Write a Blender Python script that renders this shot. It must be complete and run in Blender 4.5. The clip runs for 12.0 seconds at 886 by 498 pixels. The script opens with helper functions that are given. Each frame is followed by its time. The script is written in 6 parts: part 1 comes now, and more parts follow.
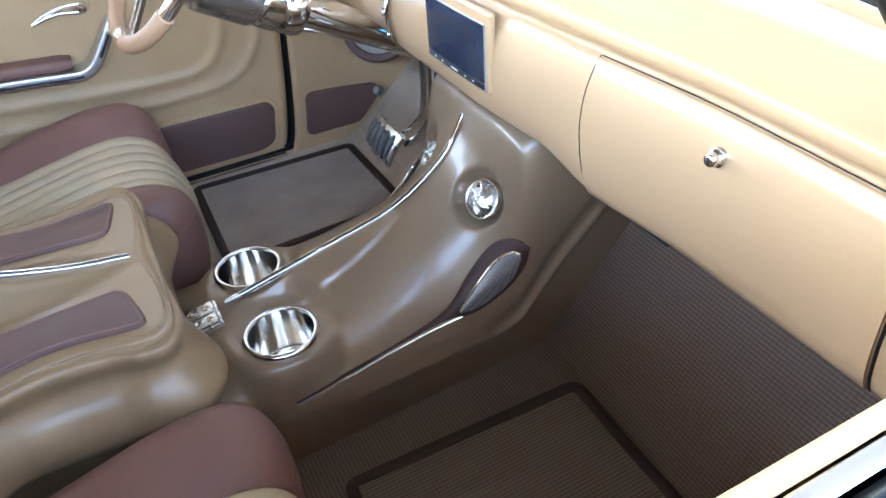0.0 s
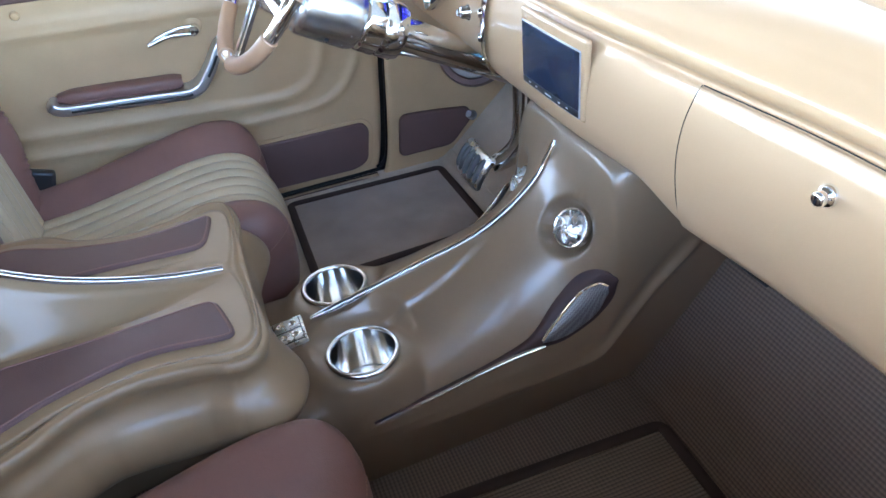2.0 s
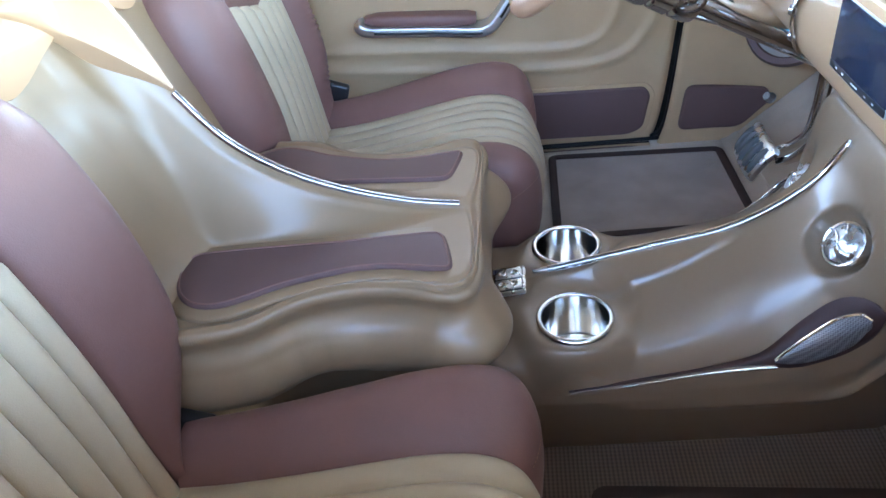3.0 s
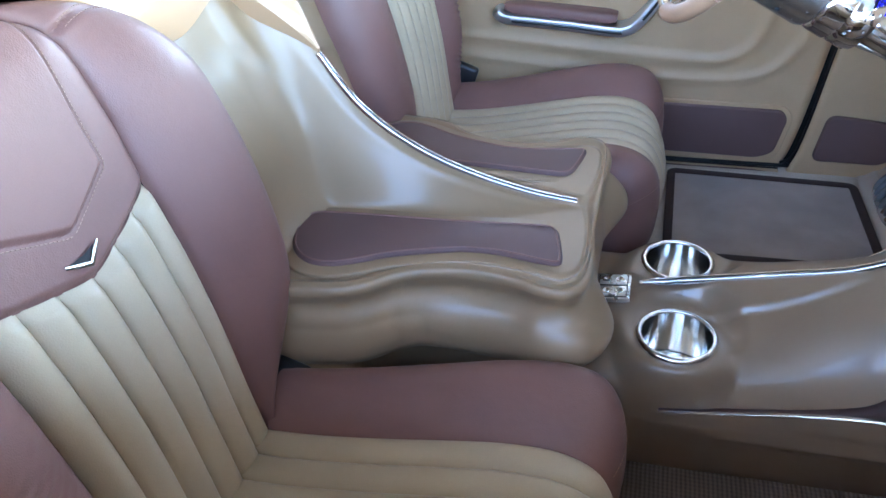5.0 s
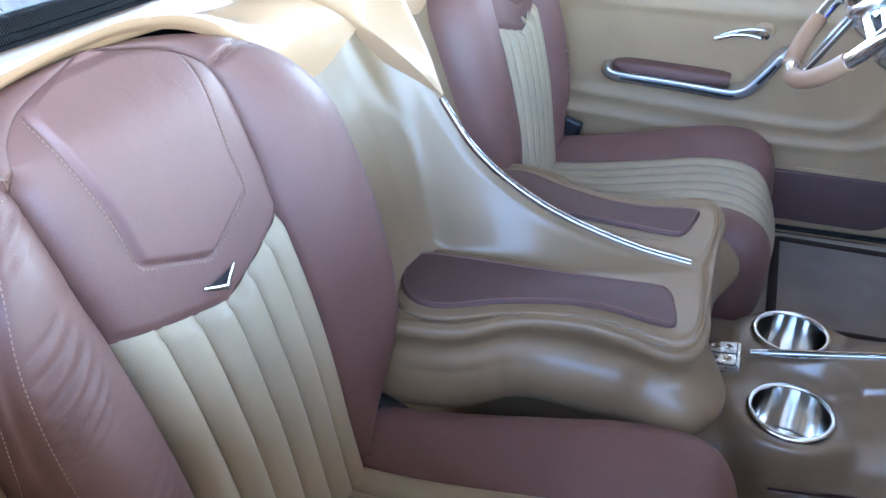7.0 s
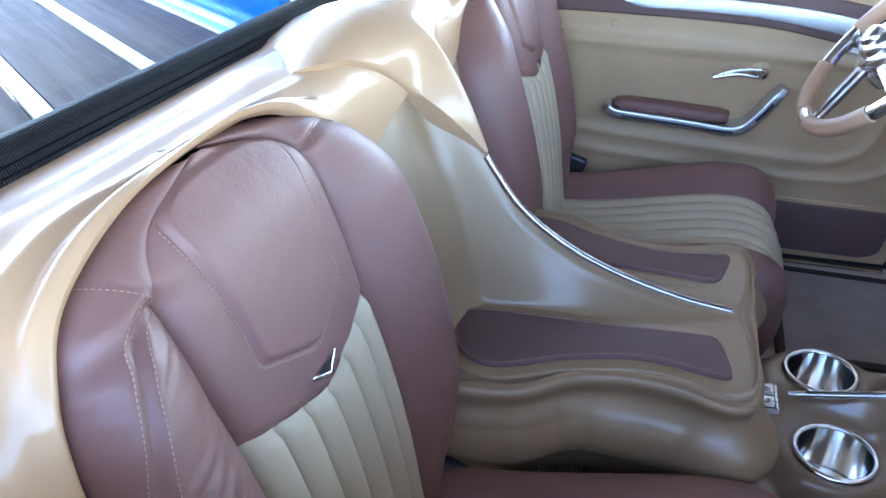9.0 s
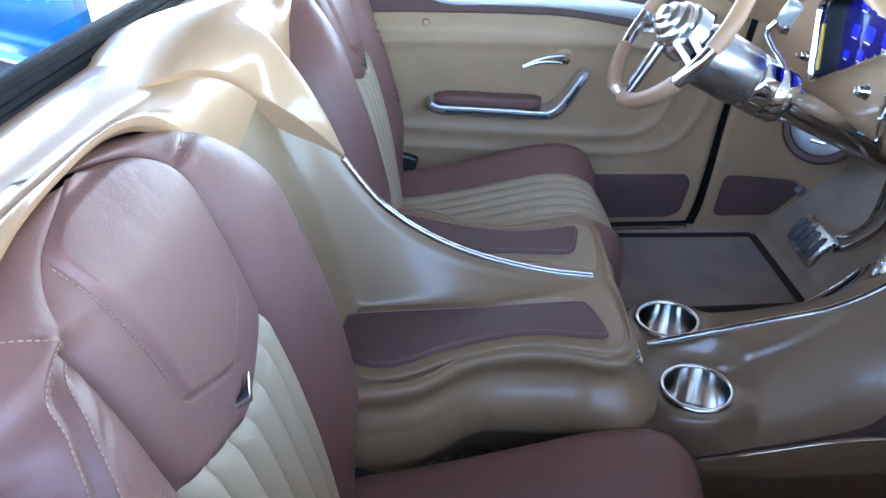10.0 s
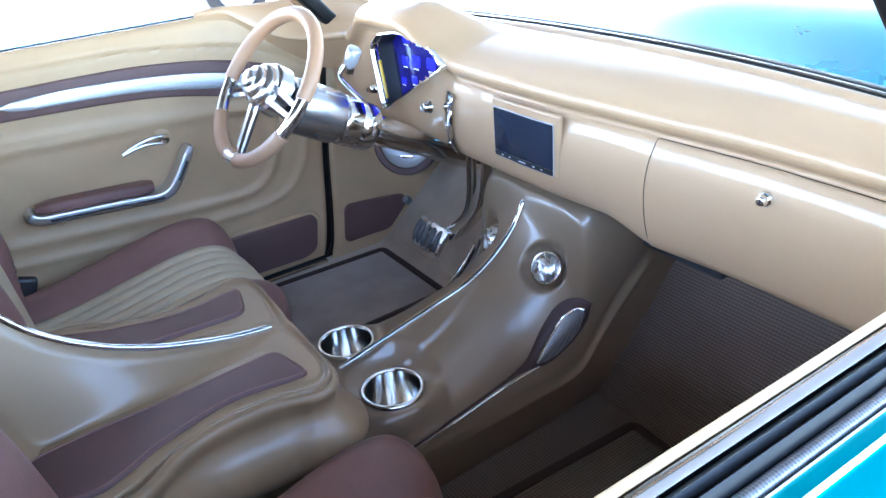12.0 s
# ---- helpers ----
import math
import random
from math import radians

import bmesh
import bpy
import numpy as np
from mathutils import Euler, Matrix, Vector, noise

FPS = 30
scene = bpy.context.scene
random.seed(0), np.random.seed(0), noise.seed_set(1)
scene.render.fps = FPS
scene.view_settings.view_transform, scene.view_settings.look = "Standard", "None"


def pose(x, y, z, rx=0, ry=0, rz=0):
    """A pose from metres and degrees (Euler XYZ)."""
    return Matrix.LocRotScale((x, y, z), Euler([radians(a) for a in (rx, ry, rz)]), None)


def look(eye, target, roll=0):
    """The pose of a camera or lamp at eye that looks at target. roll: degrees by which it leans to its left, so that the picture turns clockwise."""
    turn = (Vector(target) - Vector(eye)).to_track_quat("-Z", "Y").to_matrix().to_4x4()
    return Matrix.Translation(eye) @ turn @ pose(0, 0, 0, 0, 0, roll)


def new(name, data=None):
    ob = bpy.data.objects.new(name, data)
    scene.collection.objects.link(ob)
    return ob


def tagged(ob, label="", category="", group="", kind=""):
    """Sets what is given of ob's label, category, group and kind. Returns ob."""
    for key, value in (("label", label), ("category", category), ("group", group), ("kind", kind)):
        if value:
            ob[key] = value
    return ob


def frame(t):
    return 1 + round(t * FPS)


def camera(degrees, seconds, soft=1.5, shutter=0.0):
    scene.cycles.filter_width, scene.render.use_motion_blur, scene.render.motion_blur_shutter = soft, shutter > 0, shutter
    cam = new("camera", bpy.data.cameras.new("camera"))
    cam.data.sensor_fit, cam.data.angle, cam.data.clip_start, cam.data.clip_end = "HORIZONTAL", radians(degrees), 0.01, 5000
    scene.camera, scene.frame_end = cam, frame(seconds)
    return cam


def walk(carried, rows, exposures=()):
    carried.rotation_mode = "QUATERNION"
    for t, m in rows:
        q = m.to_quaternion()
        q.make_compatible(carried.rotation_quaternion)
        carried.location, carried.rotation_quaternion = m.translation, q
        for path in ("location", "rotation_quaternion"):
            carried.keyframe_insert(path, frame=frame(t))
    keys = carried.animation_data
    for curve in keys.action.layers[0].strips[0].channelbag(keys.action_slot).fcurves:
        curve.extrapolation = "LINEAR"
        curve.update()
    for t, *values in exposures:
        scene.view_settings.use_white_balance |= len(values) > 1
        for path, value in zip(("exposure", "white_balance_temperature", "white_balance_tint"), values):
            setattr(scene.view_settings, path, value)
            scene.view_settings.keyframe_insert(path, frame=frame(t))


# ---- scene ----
cam = camera(62.50, 12.0)
PATH = [
    (0, -0.0487, -0.8808, 0.9009, 52.61, 3.87, -27.74),
    (0.5, -0.0374, -0.8833, 0.9016, 52.42, 3.19, -28.72),
    (1, -0.0246, -0.8923, 0.9188, 52.59, 3.03, -29.37),
    (1.5, -0.0375, -0.8878, 0.9267, 55.38, 3.23, -30.59),
    (2, -0.0439, -0.8726, 0.9003, 54.91, 5.66, -20.67),
    (2.5, 0.0004, -0.8714, 0.8794, 54.64, 7.53, -1.10),
    (3, 0.0031, -0.8616, 0.8827, 54.32, 6.73, 3.86),
    (3.5, -0.0069, -0.8612, 0.8825, 54.65, 4.88, 7.89),
    (5.5, -0.0287, -0.8730, 0.8840, 54.62, 3.77, 16.09),
    (6, -0.0417, -0.8719, 0.8700, 56.80, 3.83, 17.68),
    (6.5, -0.0636, -0.8766, 0.8764, 58.17, 3.22, 20.20),
    (8.5, -0.1182, -0.9071, 0.9276, 58.75, 1.62, 23.57),
    (9, -0.2056, -0.9074, 0.9475, 59.26, 1.92, 17.90),
    (9.5, -0.2732, -0.9011, 0.9475, 59.17, 1.03, 6.96),
    (10, -0.2898, -0.9221, 0.9325, 59.59, 1.67, 0.74),
    (10.5, -0.3098, -0.9648, 0.9374, 60.67, 2.58, -7.73),
    (11, -0.3360, -0.9515, 0.9334, 60.56, 3.65, -19.12),
    (11.5, -0.3429, -0.9631, 0.9445, 60.92, 4.47, -29.64),
    (12, -0.3447, -0.9749, 0.9548, 62.15, 5.02, -33.10),
]
EXPOSURES = [(0, 5.28, 7000, 10), (1.0, 5.18, 6750, 9), (1.5, 5.05, 6560, 9), (2.0, 4.99, 6350, 9), (2.5, 5.13, 6170, 9), (3.5, 5.25, 5990, 9), (5.5, 5.11, 5770, 9), (6.5, 5.06, 5720, 9), (8.5, 4.52, 5690, 11), (10, 4.48, 5850, 11), (10.5, 4.56, 5840, 11), (11.0, 4.74, 5920, 11), (12, 4.78, 5830, 10)]
walk(cam, [(row[0], pose(*row[1:])) for row in PATH], EXPOSURES)

# ---- world, sun, exposure ----
world = bpy.data.worlds.new("sky")
scene.world = world
world.use_nodes = True
wn = world.node_tree.nodes
sky = wn.new("ShaderNodeTexSky")
sky.sky_type, sky.sun_disc = "NISHITA", False
sky.sun_elevation, sky.sun_rotation = radians(59.4), radians(337.4)
world.node_tree.links.new(sky.outputs[0], wn["Background"].inputs[0])
wn["Background"].inputs[1].default_value = 0.15
sun = new("sun", bpy.data.lights.new("sun", "SUN"))
sun.data.energy, sun.data.angle, sun.data.color = 4.0, radians(0.6), (1.0, 0.96, 0.91)
sun.matrix_world = look((-1.0, 2.4, 4.4), (0, 0, 0))


# ---- materials ----
def material(name, base, rough=0.5, metal=0.0, vary=0.06, scale=18.0, bump=0.0, grain=400.0, coat=0.0, rough_vary=0.08, second=None, sheen=0.0, specular=0.5):
    """A surface with colour variation at two scales, uneven gloss and fine relief."""
    m = bpy.data.materials.new(name)
    m.use_nodes = True
    n, l = m.node_tree.nodes, m.node_tree.links
    b = n["Principled BSDF"]
    geo = n.new("ShaderNodeTexCoord")
    big, fine = n.new("ShaderNodeTexNoise"), n.new("ShaderNodeTexNoise")
    big.inputs["Scale"].default_value, big.inputs["Detail"].default_value = scale, 4
    fine.inputs["Scale"].default_value, fine.inputs["Detail"].default_value = grain, 3
    l.new(geo.outputs["Object"], big.inputs["Vector"])
    l.new(geo.outputs["Object"], fine.inputs["Vector"])
    ramp = n.new("ShaderNodeMix")
    ramp.data_type = "RGBA"
    lo = [c * (1 - vary) for c in base]
    hi = [min(1, c * (1 + vary)) for c in (second or base)]
    ramp.inputs["A"].default_value, ramp.inputs["B"].default_value = (*lo, 1), (*hi, 1)
    both = n.new("ShaderNodeMath")
    both.operation = "MULTIPLY_ADD"
    l.new(fine.outputs["Fac"], both.inputs[0])
    both.inputs[1].default_value = 0.5
    l.new(big.outputs["Fac"], both.inputs[2])
    less = n.new("ShaderNodeMath")
    less.operation, less.use_clamp = "SUBTRACT", True
    l.new(both.outputs[0], less.inputs[0])
    less.inputs[1].default_value = 0.25
    l.new(less.outputs[0], ramp.inputs["Factor"])
    l.new(ramp.outputs["Result"], b.inputs["Base Color"])
    gloss = n.new("ShaderNodeMapRange")
    gloss.inputs["To Min"].default_value, gloss.inputs["To Max"].default_value = max(0.02, rough - rough_vary), min(1, rough + rough_vary)
    l.new(big.outputs["Fac"], gloss.inputs["Value"])
    l.new(gloss.outputs["Result"], b.inputs["Roughness"])
    b.inputs["Metallic"].default_value = metal
    b.inputs["Coat Weight"].default_value, b.inputs["Coat Roughness"].default_value = coat, 0.08
    b.inputs["Sheen Weight"].default_value, b.inputs["Specular IOR Level"].default_value = sheen, specular
    if bump:
        relief = n.new("ShaderNodeBump")
        relief.inputs["Strength"].default_value, relief.inputs["Distance"].default_value = bump, 0.001
        l.new(fine.outputs["Fac"], relief.inputs["Height"])
        l.new(relief.outputs["Normal"], b.inputs["Normal"])
    return m


def leather(name, base, rough=0.42, crease=0.5):
    """Leather: pebbled grain from cells, and soft wrinkles."""
    m = material(name, base, rough, 0, 0.15, 9.0, 0, 900, rough_vary=0.12, specular=0.34)
    n, l = m.node_tree.nodes, m.node_tree.links
    b = n["Principled BSDF"]
    co = n.new("ShaderNodeTexCoord")
    cells, folds = n.new("ShaderNodeTexVoronoi"), n.new("ShaderNodeTexNoise")
    cells.feature = "F1"
    cells.inputs["Scale"].default_value = 650
    folds.inputs["Scale"].default_value, folds.inputs["Detail"].default_value = 22, 3
    l.new(co.outputs["Object"], cells.inputs["Vector"])
    l.new(co.outputs["Object"], folds.inputs["Vector"])
    one, two = n.new("ShaderNodeBump"), n.new("ShaderNodeBump")
    one.inputs["Strength"].default_value, one.inputs["Distance"].default_value = 0.22, 0.0006
    two.inputs["Strength"].default_value, two.inputs["Distance"].default_value = crease, 0.004
    l.new(cells.outputs["Distance"], one.inputs["Height"])
    l.new(folds.outputs["Fac"], two.inputs["Height"])
    l.new(two.outputs["Normal"], one.inputs["Normal"])
    l.new(one.outputs["Normal"], b.inputs["Normal"])
    return m


def ribbed_carpet(name, dark, light, turn=0.0, pitch=0.0062):
    """Woven loop carpet: rows of loops, broken up along each row."""
    m = material(name, dark, 0.95, 0, 0.15, 30, 0, 700, sheen=0.25)
    n, l = m.node_tree.nodes, m.node_tree.links
    b = n["Principled BSDF"]
    co, mp = n.new("ShaderNodeTexCoord"), n.new("ShaderNodeMapping")
    mp.inputs["Rotation"].default_value = (0, 0, radians(turn))
    l.new(co.outputs["UV"], mp.inputs["Vector"])
    w1, w2 = n.new("ShaderNodeTexWave"), n.new("ShaderNodeTexWave")
    for w, axis, k, d in ((w1, "X", 1.0, 0.2), (w2, "Y", 0.9, 0.8)):
        w.bands_direction = axis
        w.inputs["Scale"].default_value = k * 2 * math.pi / 20 / pitch
        w.inputs["Distortion"].default_value, w.inputs["Detail"].default_value, w.inputs["Detail Scale"].default_value = d, 2, 3.0
        l.new(mp.outputs["Vector"], w.inputs["Vector"])
    mul = n.new("ShaderNodeMath")
    mul.operation = "MULTIPLY_ADD"
    l.new(w2.outputs["Fac"], mul.inputs[0])
    mul.inputs[1].default_value = 0.30
    l.new(w1.outputs["Fac"], mul.inputs[2])
    mixc = n.new("ShaderNodeMix")
    mixc.data_type = "RGBA"
    mixc.inputs["A"].default_value, mixc.inputs["B"].default_value = (*dark, 1), (*light, 1)
    sc = n.new("ShaderNodeMath")
    sc.operation, sc.use_clamp = "MULTIPLY", True
    sc.inputs[1].default_value = 0.7
    l.new(mul.outputs[0], sc.inputs[0])
    l.new(sc.outputs[0], mixc.inputs["Factor"])
    l.new(mixc.outputs["Result"], b.inputs["Base Color"])
    bp = n.new("ShaderNodeBump")
    bp.inputs["Strength"].default_value, bp.inputs["Distance"].default_value = 0.5, 0.002
    l.new(mul.outputs[0], bp.inputs["Height"])
    l.new(bp.outputs["Normal"], b.inputs["Normal"])
    return m


def ribbed_rubber(name):
    """Rubber with fine ribs across its run."""
    m = material(name, (0.003, 0.003, 0.0033), 0.6, 0, 0.2, 40, 0, 500)
    n, l = m.node_tree.nodes, m.node_tree.links
    co, w, bp = n.new("ShaderNodeTexCoord"), n.new("ShaderNodeTexWave"), n.new("ShaderNodeBump")
    n["Principled BSDF"].inputs["Specular IOR Level"].default_value = 0.12
    w.bands_direction = "Y"
    w.inputs["Scale"].default_value = 2 * math.pi / 20 / 0.0030
    l.new(co.outputs["Object"], w.inputs["Vector"])
    bp.inputs["Strength"].default_value, bp.inputs["Distance"].default_value = 0.8, 0.001
    l.new(w.outputs["Fac"], bp.inputs["Height"])
    l.new(bp.outputs["Normal"], n["Principled BSDF"].inputs["Normal"])
    return m


TAN = material("tan_satin_paint", (0.47, 0.292, 0.162), 0.42, 0.08, 0.03, 6, 0.03, 900, coat=0.55, rough_vary=0.04, specular=0.2)
TAN.node_tree.nodes["Principled BSDF"].inputs["Coat Roughness"].default_value = 0.07
# one console paint in two tones: the front's deeper shade is in MOCHA's colour
MOCHA = material("console_satin_paint_shaded", (0.225, 0.150, 0.090), 0.42, 0.12, 0.03, 6, 0.03, 900, coat=0.7, rough_vary=0.04)
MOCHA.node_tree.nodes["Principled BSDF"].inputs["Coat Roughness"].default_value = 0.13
TAUPE = material("console_satin_paint_lighter", (0.285, 0.190, 0.108), 0.45, 0.08, 0.03, 6, 0.03, 900, specular=0.3, coat=0.45, rough_vary=0.04)
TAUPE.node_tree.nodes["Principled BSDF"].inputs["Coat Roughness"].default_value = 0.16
HEADLINER = material("brown_headliner", (0.075, 0.064, 0.052), 0.9, 0, 0.1, 30, 0.2, 800)
TAN_LEATHER = leather("tan_leather", (0.46, 0.305, 0.172), 0.45, 0.1)
MAROON = leather("maroon_leather", (0.196, 0.099, 0.081), 0.46, 0.42)
DARK_MAROON = leather("dark_maroon_leather", (0.050, 0.024, 0.021), 0.45, 0.2)
MAROON_PAD = leather("maroon_vinyl", (0.128, 0.072, 0.064), 0.5, 0.1)
CREAM = leather("cream_leather", (0.45, 0.355, 0.235), 0.45, 0.15)
CHROME = material("chrome", (0.86, 0.87, 0.88), 0.07, 1.0, 0.02, 30, rough_vary=0.03)
STEEL = material("brushed_steel", (0.86, 0.86, 0.85), 0.15, 1.0, 0.03, 60, 0.03, 500, rough_vary=0.02)
POLISHED = material("polished_aluminium", (0.84, 0.85, 0.86), 0.19, 1.0, 0.03, 40, rough_vary=0.03)
BRUSHED = material("brushed_barrel_steel", (0.70, 0.70, 0.70), 0.26, 1.0, 0.04, 60, 0.03, 500, rough_vary=0.03)
BLACK_RUBBER = material("black_rubber", (0.005, 0.005, 0.006), 0.45, 0, 0.2, 40, 0.1, 600)
BLACK_RUBBER.node_tree.nodes["Principled BSDF"].inputs["Specular IOR Level"].default_value = 0.25
GREY_RUBBER = material("grey_rubber", (0.07, 0.072, 0.075), 0.45, 0, 0.15, 40, 0.1, 500)
BLACK_PLASTIC = material("black_plastic", (0.015, 0.015, 0.017), 0.35, 0, 0.1, 40)
DARK_BINDING = material("dark_brown_binding", (0.035, 0.018, 0.014), 0.8, 0, 0.2, 60, 0.3, 900)
CARPET = ribbed_carpet("brown_loop_carpet", (0.075, 0.050, 0.038), (0.18, 0.127, 0.098))
PILE = material("cut_pile_carpet", (0.21, 0.150, 0.115), 0.95, 0, 0.35, 11, 0.8, 1100, second=(0.29, 0.215, 0.165), sheen=0.4)
PILE_LIGHT = material("pale_cut_pile_carpet", (0.38, 0.295, 0.215), 0.95, 0, 0.22, 14, 0.8, 1100, second=(0.46, 0.365, 0.275), sheen=0.4)
TEAL = material("teal_metallic_paint", (0.0, 0.36, 0.42), 0.28, 0.85, 0.03, 5, coat=0.12, rough_vary=0.02, second=(0.0, 0.40, 0.47))
HOOD_BLUE = material("hood_blue_metallic_paint", (0.0, 0.30, 0.42), 0.28, 0.6, 0.03, 5, coat=0.10, rough_vary=0.02)
BLUE = material("blue_metallic_paint", (0.0, 0.14, 0.52), 0.25, 0.6, 0.03, 5, coat=0.3)
def streaked_steel(name):
    """Polished steel turned on a lathe: its glints stretch up and down."""
    m = material(name, (0.92, 0.92, 0.91), 0.11, 1.0, 0.02, 60, rough_vary=0.01)
    n, l = m.node_tree.nodes, m.node_tree.links
    tan = n.new("ShaderNodeTangent")
    tan.direction_type, tan.axis = "RADIAL", "Z"
    b = n["Principled BSDF"]
    b.inputs["Anisotropic"].default_value, b.inputs["Anisotropic Rotation"].default_value = 0.85, 0.25
    l.new(tan.outputs["Tangent"], b.inputs["Tangent"])
    return m


CUP_STEEL = streaked_steel("streaked_steel")
SATIN = material("satin_aluminium", (0.80, 0.80, 0.79), 0.28, 1.0, 0.04, 80, 0.03, 500)
SCREEN = material("screen_glass", (0.018, 0.024, 0.04), 0.08, 0, 0.05, 10)
TAN_GRIP = leather("tan_wheel_leather", (0.36, 0.20, 0.115), 0.4, 0.1)
def grained_wood(name, dark, light, turn):
    """Weathered boards with long streaks of grain."""
    m = material(name, dark, 0.7, 0, 0.1, 20, 0.1, 200, specular=0.15)
    n, l = m.node_tree.nodes, m.node_tree.links
    b = n["Principled BSDF"]
    co, mp = n.new("ShaderNodeTexCoord"), n.new("ShaderNodeMapping")
    mp.vector_type = "TEXTURE"
    mp.inputs["Rotation"].default_value = (0, 0, radians(turn))
    mp.inputs["Scale"].default_value = (1.0, 0.035, 0.2)
    streak, fine = n.new("ShaderNodeTexNoise"), n.new("ShaderNodeTexNoise")
    streak.inputs["Scale"].default_value, streak.inputs["Detail"].default_value, streak.inputs["Distortion"].default_value = 1.6, 5, 0.8
    fine.inputs["Scale"].default_value, fine.inputs["Detail"].default_value = 9.0, 3
    both, mixc = n.new("ShaderNodeMath"), n.new("ShaderNodeMix")
    both.operation, both.use_clamp = "MULTIPLY_ADD", True
    mixc.data_type = "RGBA"
    l.new(co.outputs["Object"], mp.inputs["Vector"])
    l.new(mp.outputs["Vector"], streak.inputs["Vector"])
    l.new(mp.outputs["Vector"], fine.inputs["Vector"])
    l.new(fine.outputs["Fac"], both.inputs[0])
    both.inputs[1].default_value = 0.45
    l.new(streak.outputs["Fac"], both.inputs[2])
    contrast = n.new("ShaderNodeMapRange")
    contrast.inputs["From Min"].default_value, contrast.inputs["From Max"].default_value = 0.48, 0.98
    l.new(both.outputs[0], contrast.inputs["Value"])
    mixc.inputs["A"].default_value, mixc.inputs["B"].default_value = (*dark, 1), (*light, 1)
    l.new(contrast.outputs["Result"], mixc.inputs["Factor"])
    l.new(mixc.outputs["Result"], b.inputs["Base Color"])
    return m


WOOD = grained_wood("grey_bed_boards", (0.080, 0.054, 0.040), (0.165, 0.128, 0.100), math.degrees(math.atan2(0.56, -0.83)))
PULL_METAL = material("brushed_pull_metal", (0.66, 0.67, 0.69), 0.36, 1.0, 0.05, 60, 0.03, 500)
STRIP_METAL = material("dull_strip_metal", (0.62, 0.61, 0.57), 0.38, 0.75, 0.10, 14, 0.1, 300)
CONCRETE = material("pale_concrete", (0.34, 0.34, 0.335), 0.9, 0, 0.08, 0.9, 0.4, 60)
DARK_WALL = material("dark_grey_wall", (0.07, 0.07, 0.073), 0.8, 0, 0.15, 2, 0.2, 60)
SHADE_CLOTH = material("light_blocking_cloth", (0.13, 0.135, 0.145), 0.8, 0, 0.1, 3)
THREAD = material("tan_thread", (0.34, 0.21, 0.15), 0.7, 0, 0.1, 60)
GRILLE = material("speaker_mesh", (0.16, 0.14, 0.14), 0.4, 0.6, 0.1, 60)
gn, gl_ = GRILLE.node_tree.nodes, GRILLE.node_tree.links
gb = gn["Principled BSDF"]
gc, gv, gm = gn.new("ShaderNodeTexCoord"), gn.new("ShaderNodeTexVoronoi"), gn.new("ShaderNodeMix")
gm.data_type, gm.inputs["A"].default_value, gm.inputs["B"].default_value = "RGBA", (0.03, 0.03, 0.03, 1), (0.40, 0.38, 0.38, 1)
gv.inputs["Scale"].default_value, gv.inputs["Randomness"].default_value = 420, 0.15
gl_.new(gc.outputs["Object"], gv.inputs["Vector"])
gl_.new(gv.outputs["Distance"], gm.inputs["Factor"])
gl_.new(gm.outputs["Result"], gb.inputs["Base Color"])
DOTTED = material("dotted_bright_metal", (0.74, 0.76, 0.79), 0.34, 0.9, 0.04, 40)
dn, dl = DOTTED.node_tree.nodes, DOTTED.node_tree.links
dc, dv, db = dn.new("ShaderNodeTexCoord"), dn.new("ShaderNodeTexVoronoi"), dn.new("ShaderNodeBump")
dv.inputs["Scale"].default_value, dv.inputs["Randomness"].default_value = 260, 0.1
db.inputs["Strength"].default_value, db.inputs["Distance"].default_value = 0.9, 0.001
dl.new(dc.outputs["Object"], dv.inputs["Vector"])
dl.new(dv.outputs["Distance"], db.inputs["Height"])
dl.new(db.outputs["Normal"], dn["Principled BSDF"].inputs["Normal"])
SILVER = material("silver_paint", (0.40, 0.40, 0.41), 0.35, 0.5, 0.05, 40)
YELLOW = material("amber_bezel_reflection", (0.75, 0.42, 0.02), 0.2, 0, 0.05, 40)
WHITE_MARK = material("white_marking", (0.8, 0.8, 0.82), 0.5, 0, 0.03, 40)
RIB_RUBBER = ribbed_rubber("ribbed_seal_rubber")
# near-black of hidden parts; also stands in for shade behind the seats
BLACK_AND_SHADE = material("black_parts_and_seat_shade", (0.02, 0.018, 0.017), 0.8, 0, 0.2, 30)


def glow(name, colour, power):
    m = material(name, colour, 0.15)
    m.node_tree.nodes["Principled BSDF"].inputs["Emission Color"].default_value = (*colour, 1)
    m.node_tree.nodes["Principled BSDF"].inputs["Emission Strength"].default_value = power
    return m


DISPLAY = glow("lit_gauge_display", (0.010, 0.008, 0.13), 0.012)
DISPLAY_BLUE = glow("lit_gauge_blue", (0.02, 0.02, 0.55), 0.030)
DISPLAY_MARK = glow("lit_gauge_marks", (0.6, 0.65, 0.9), 0.05)


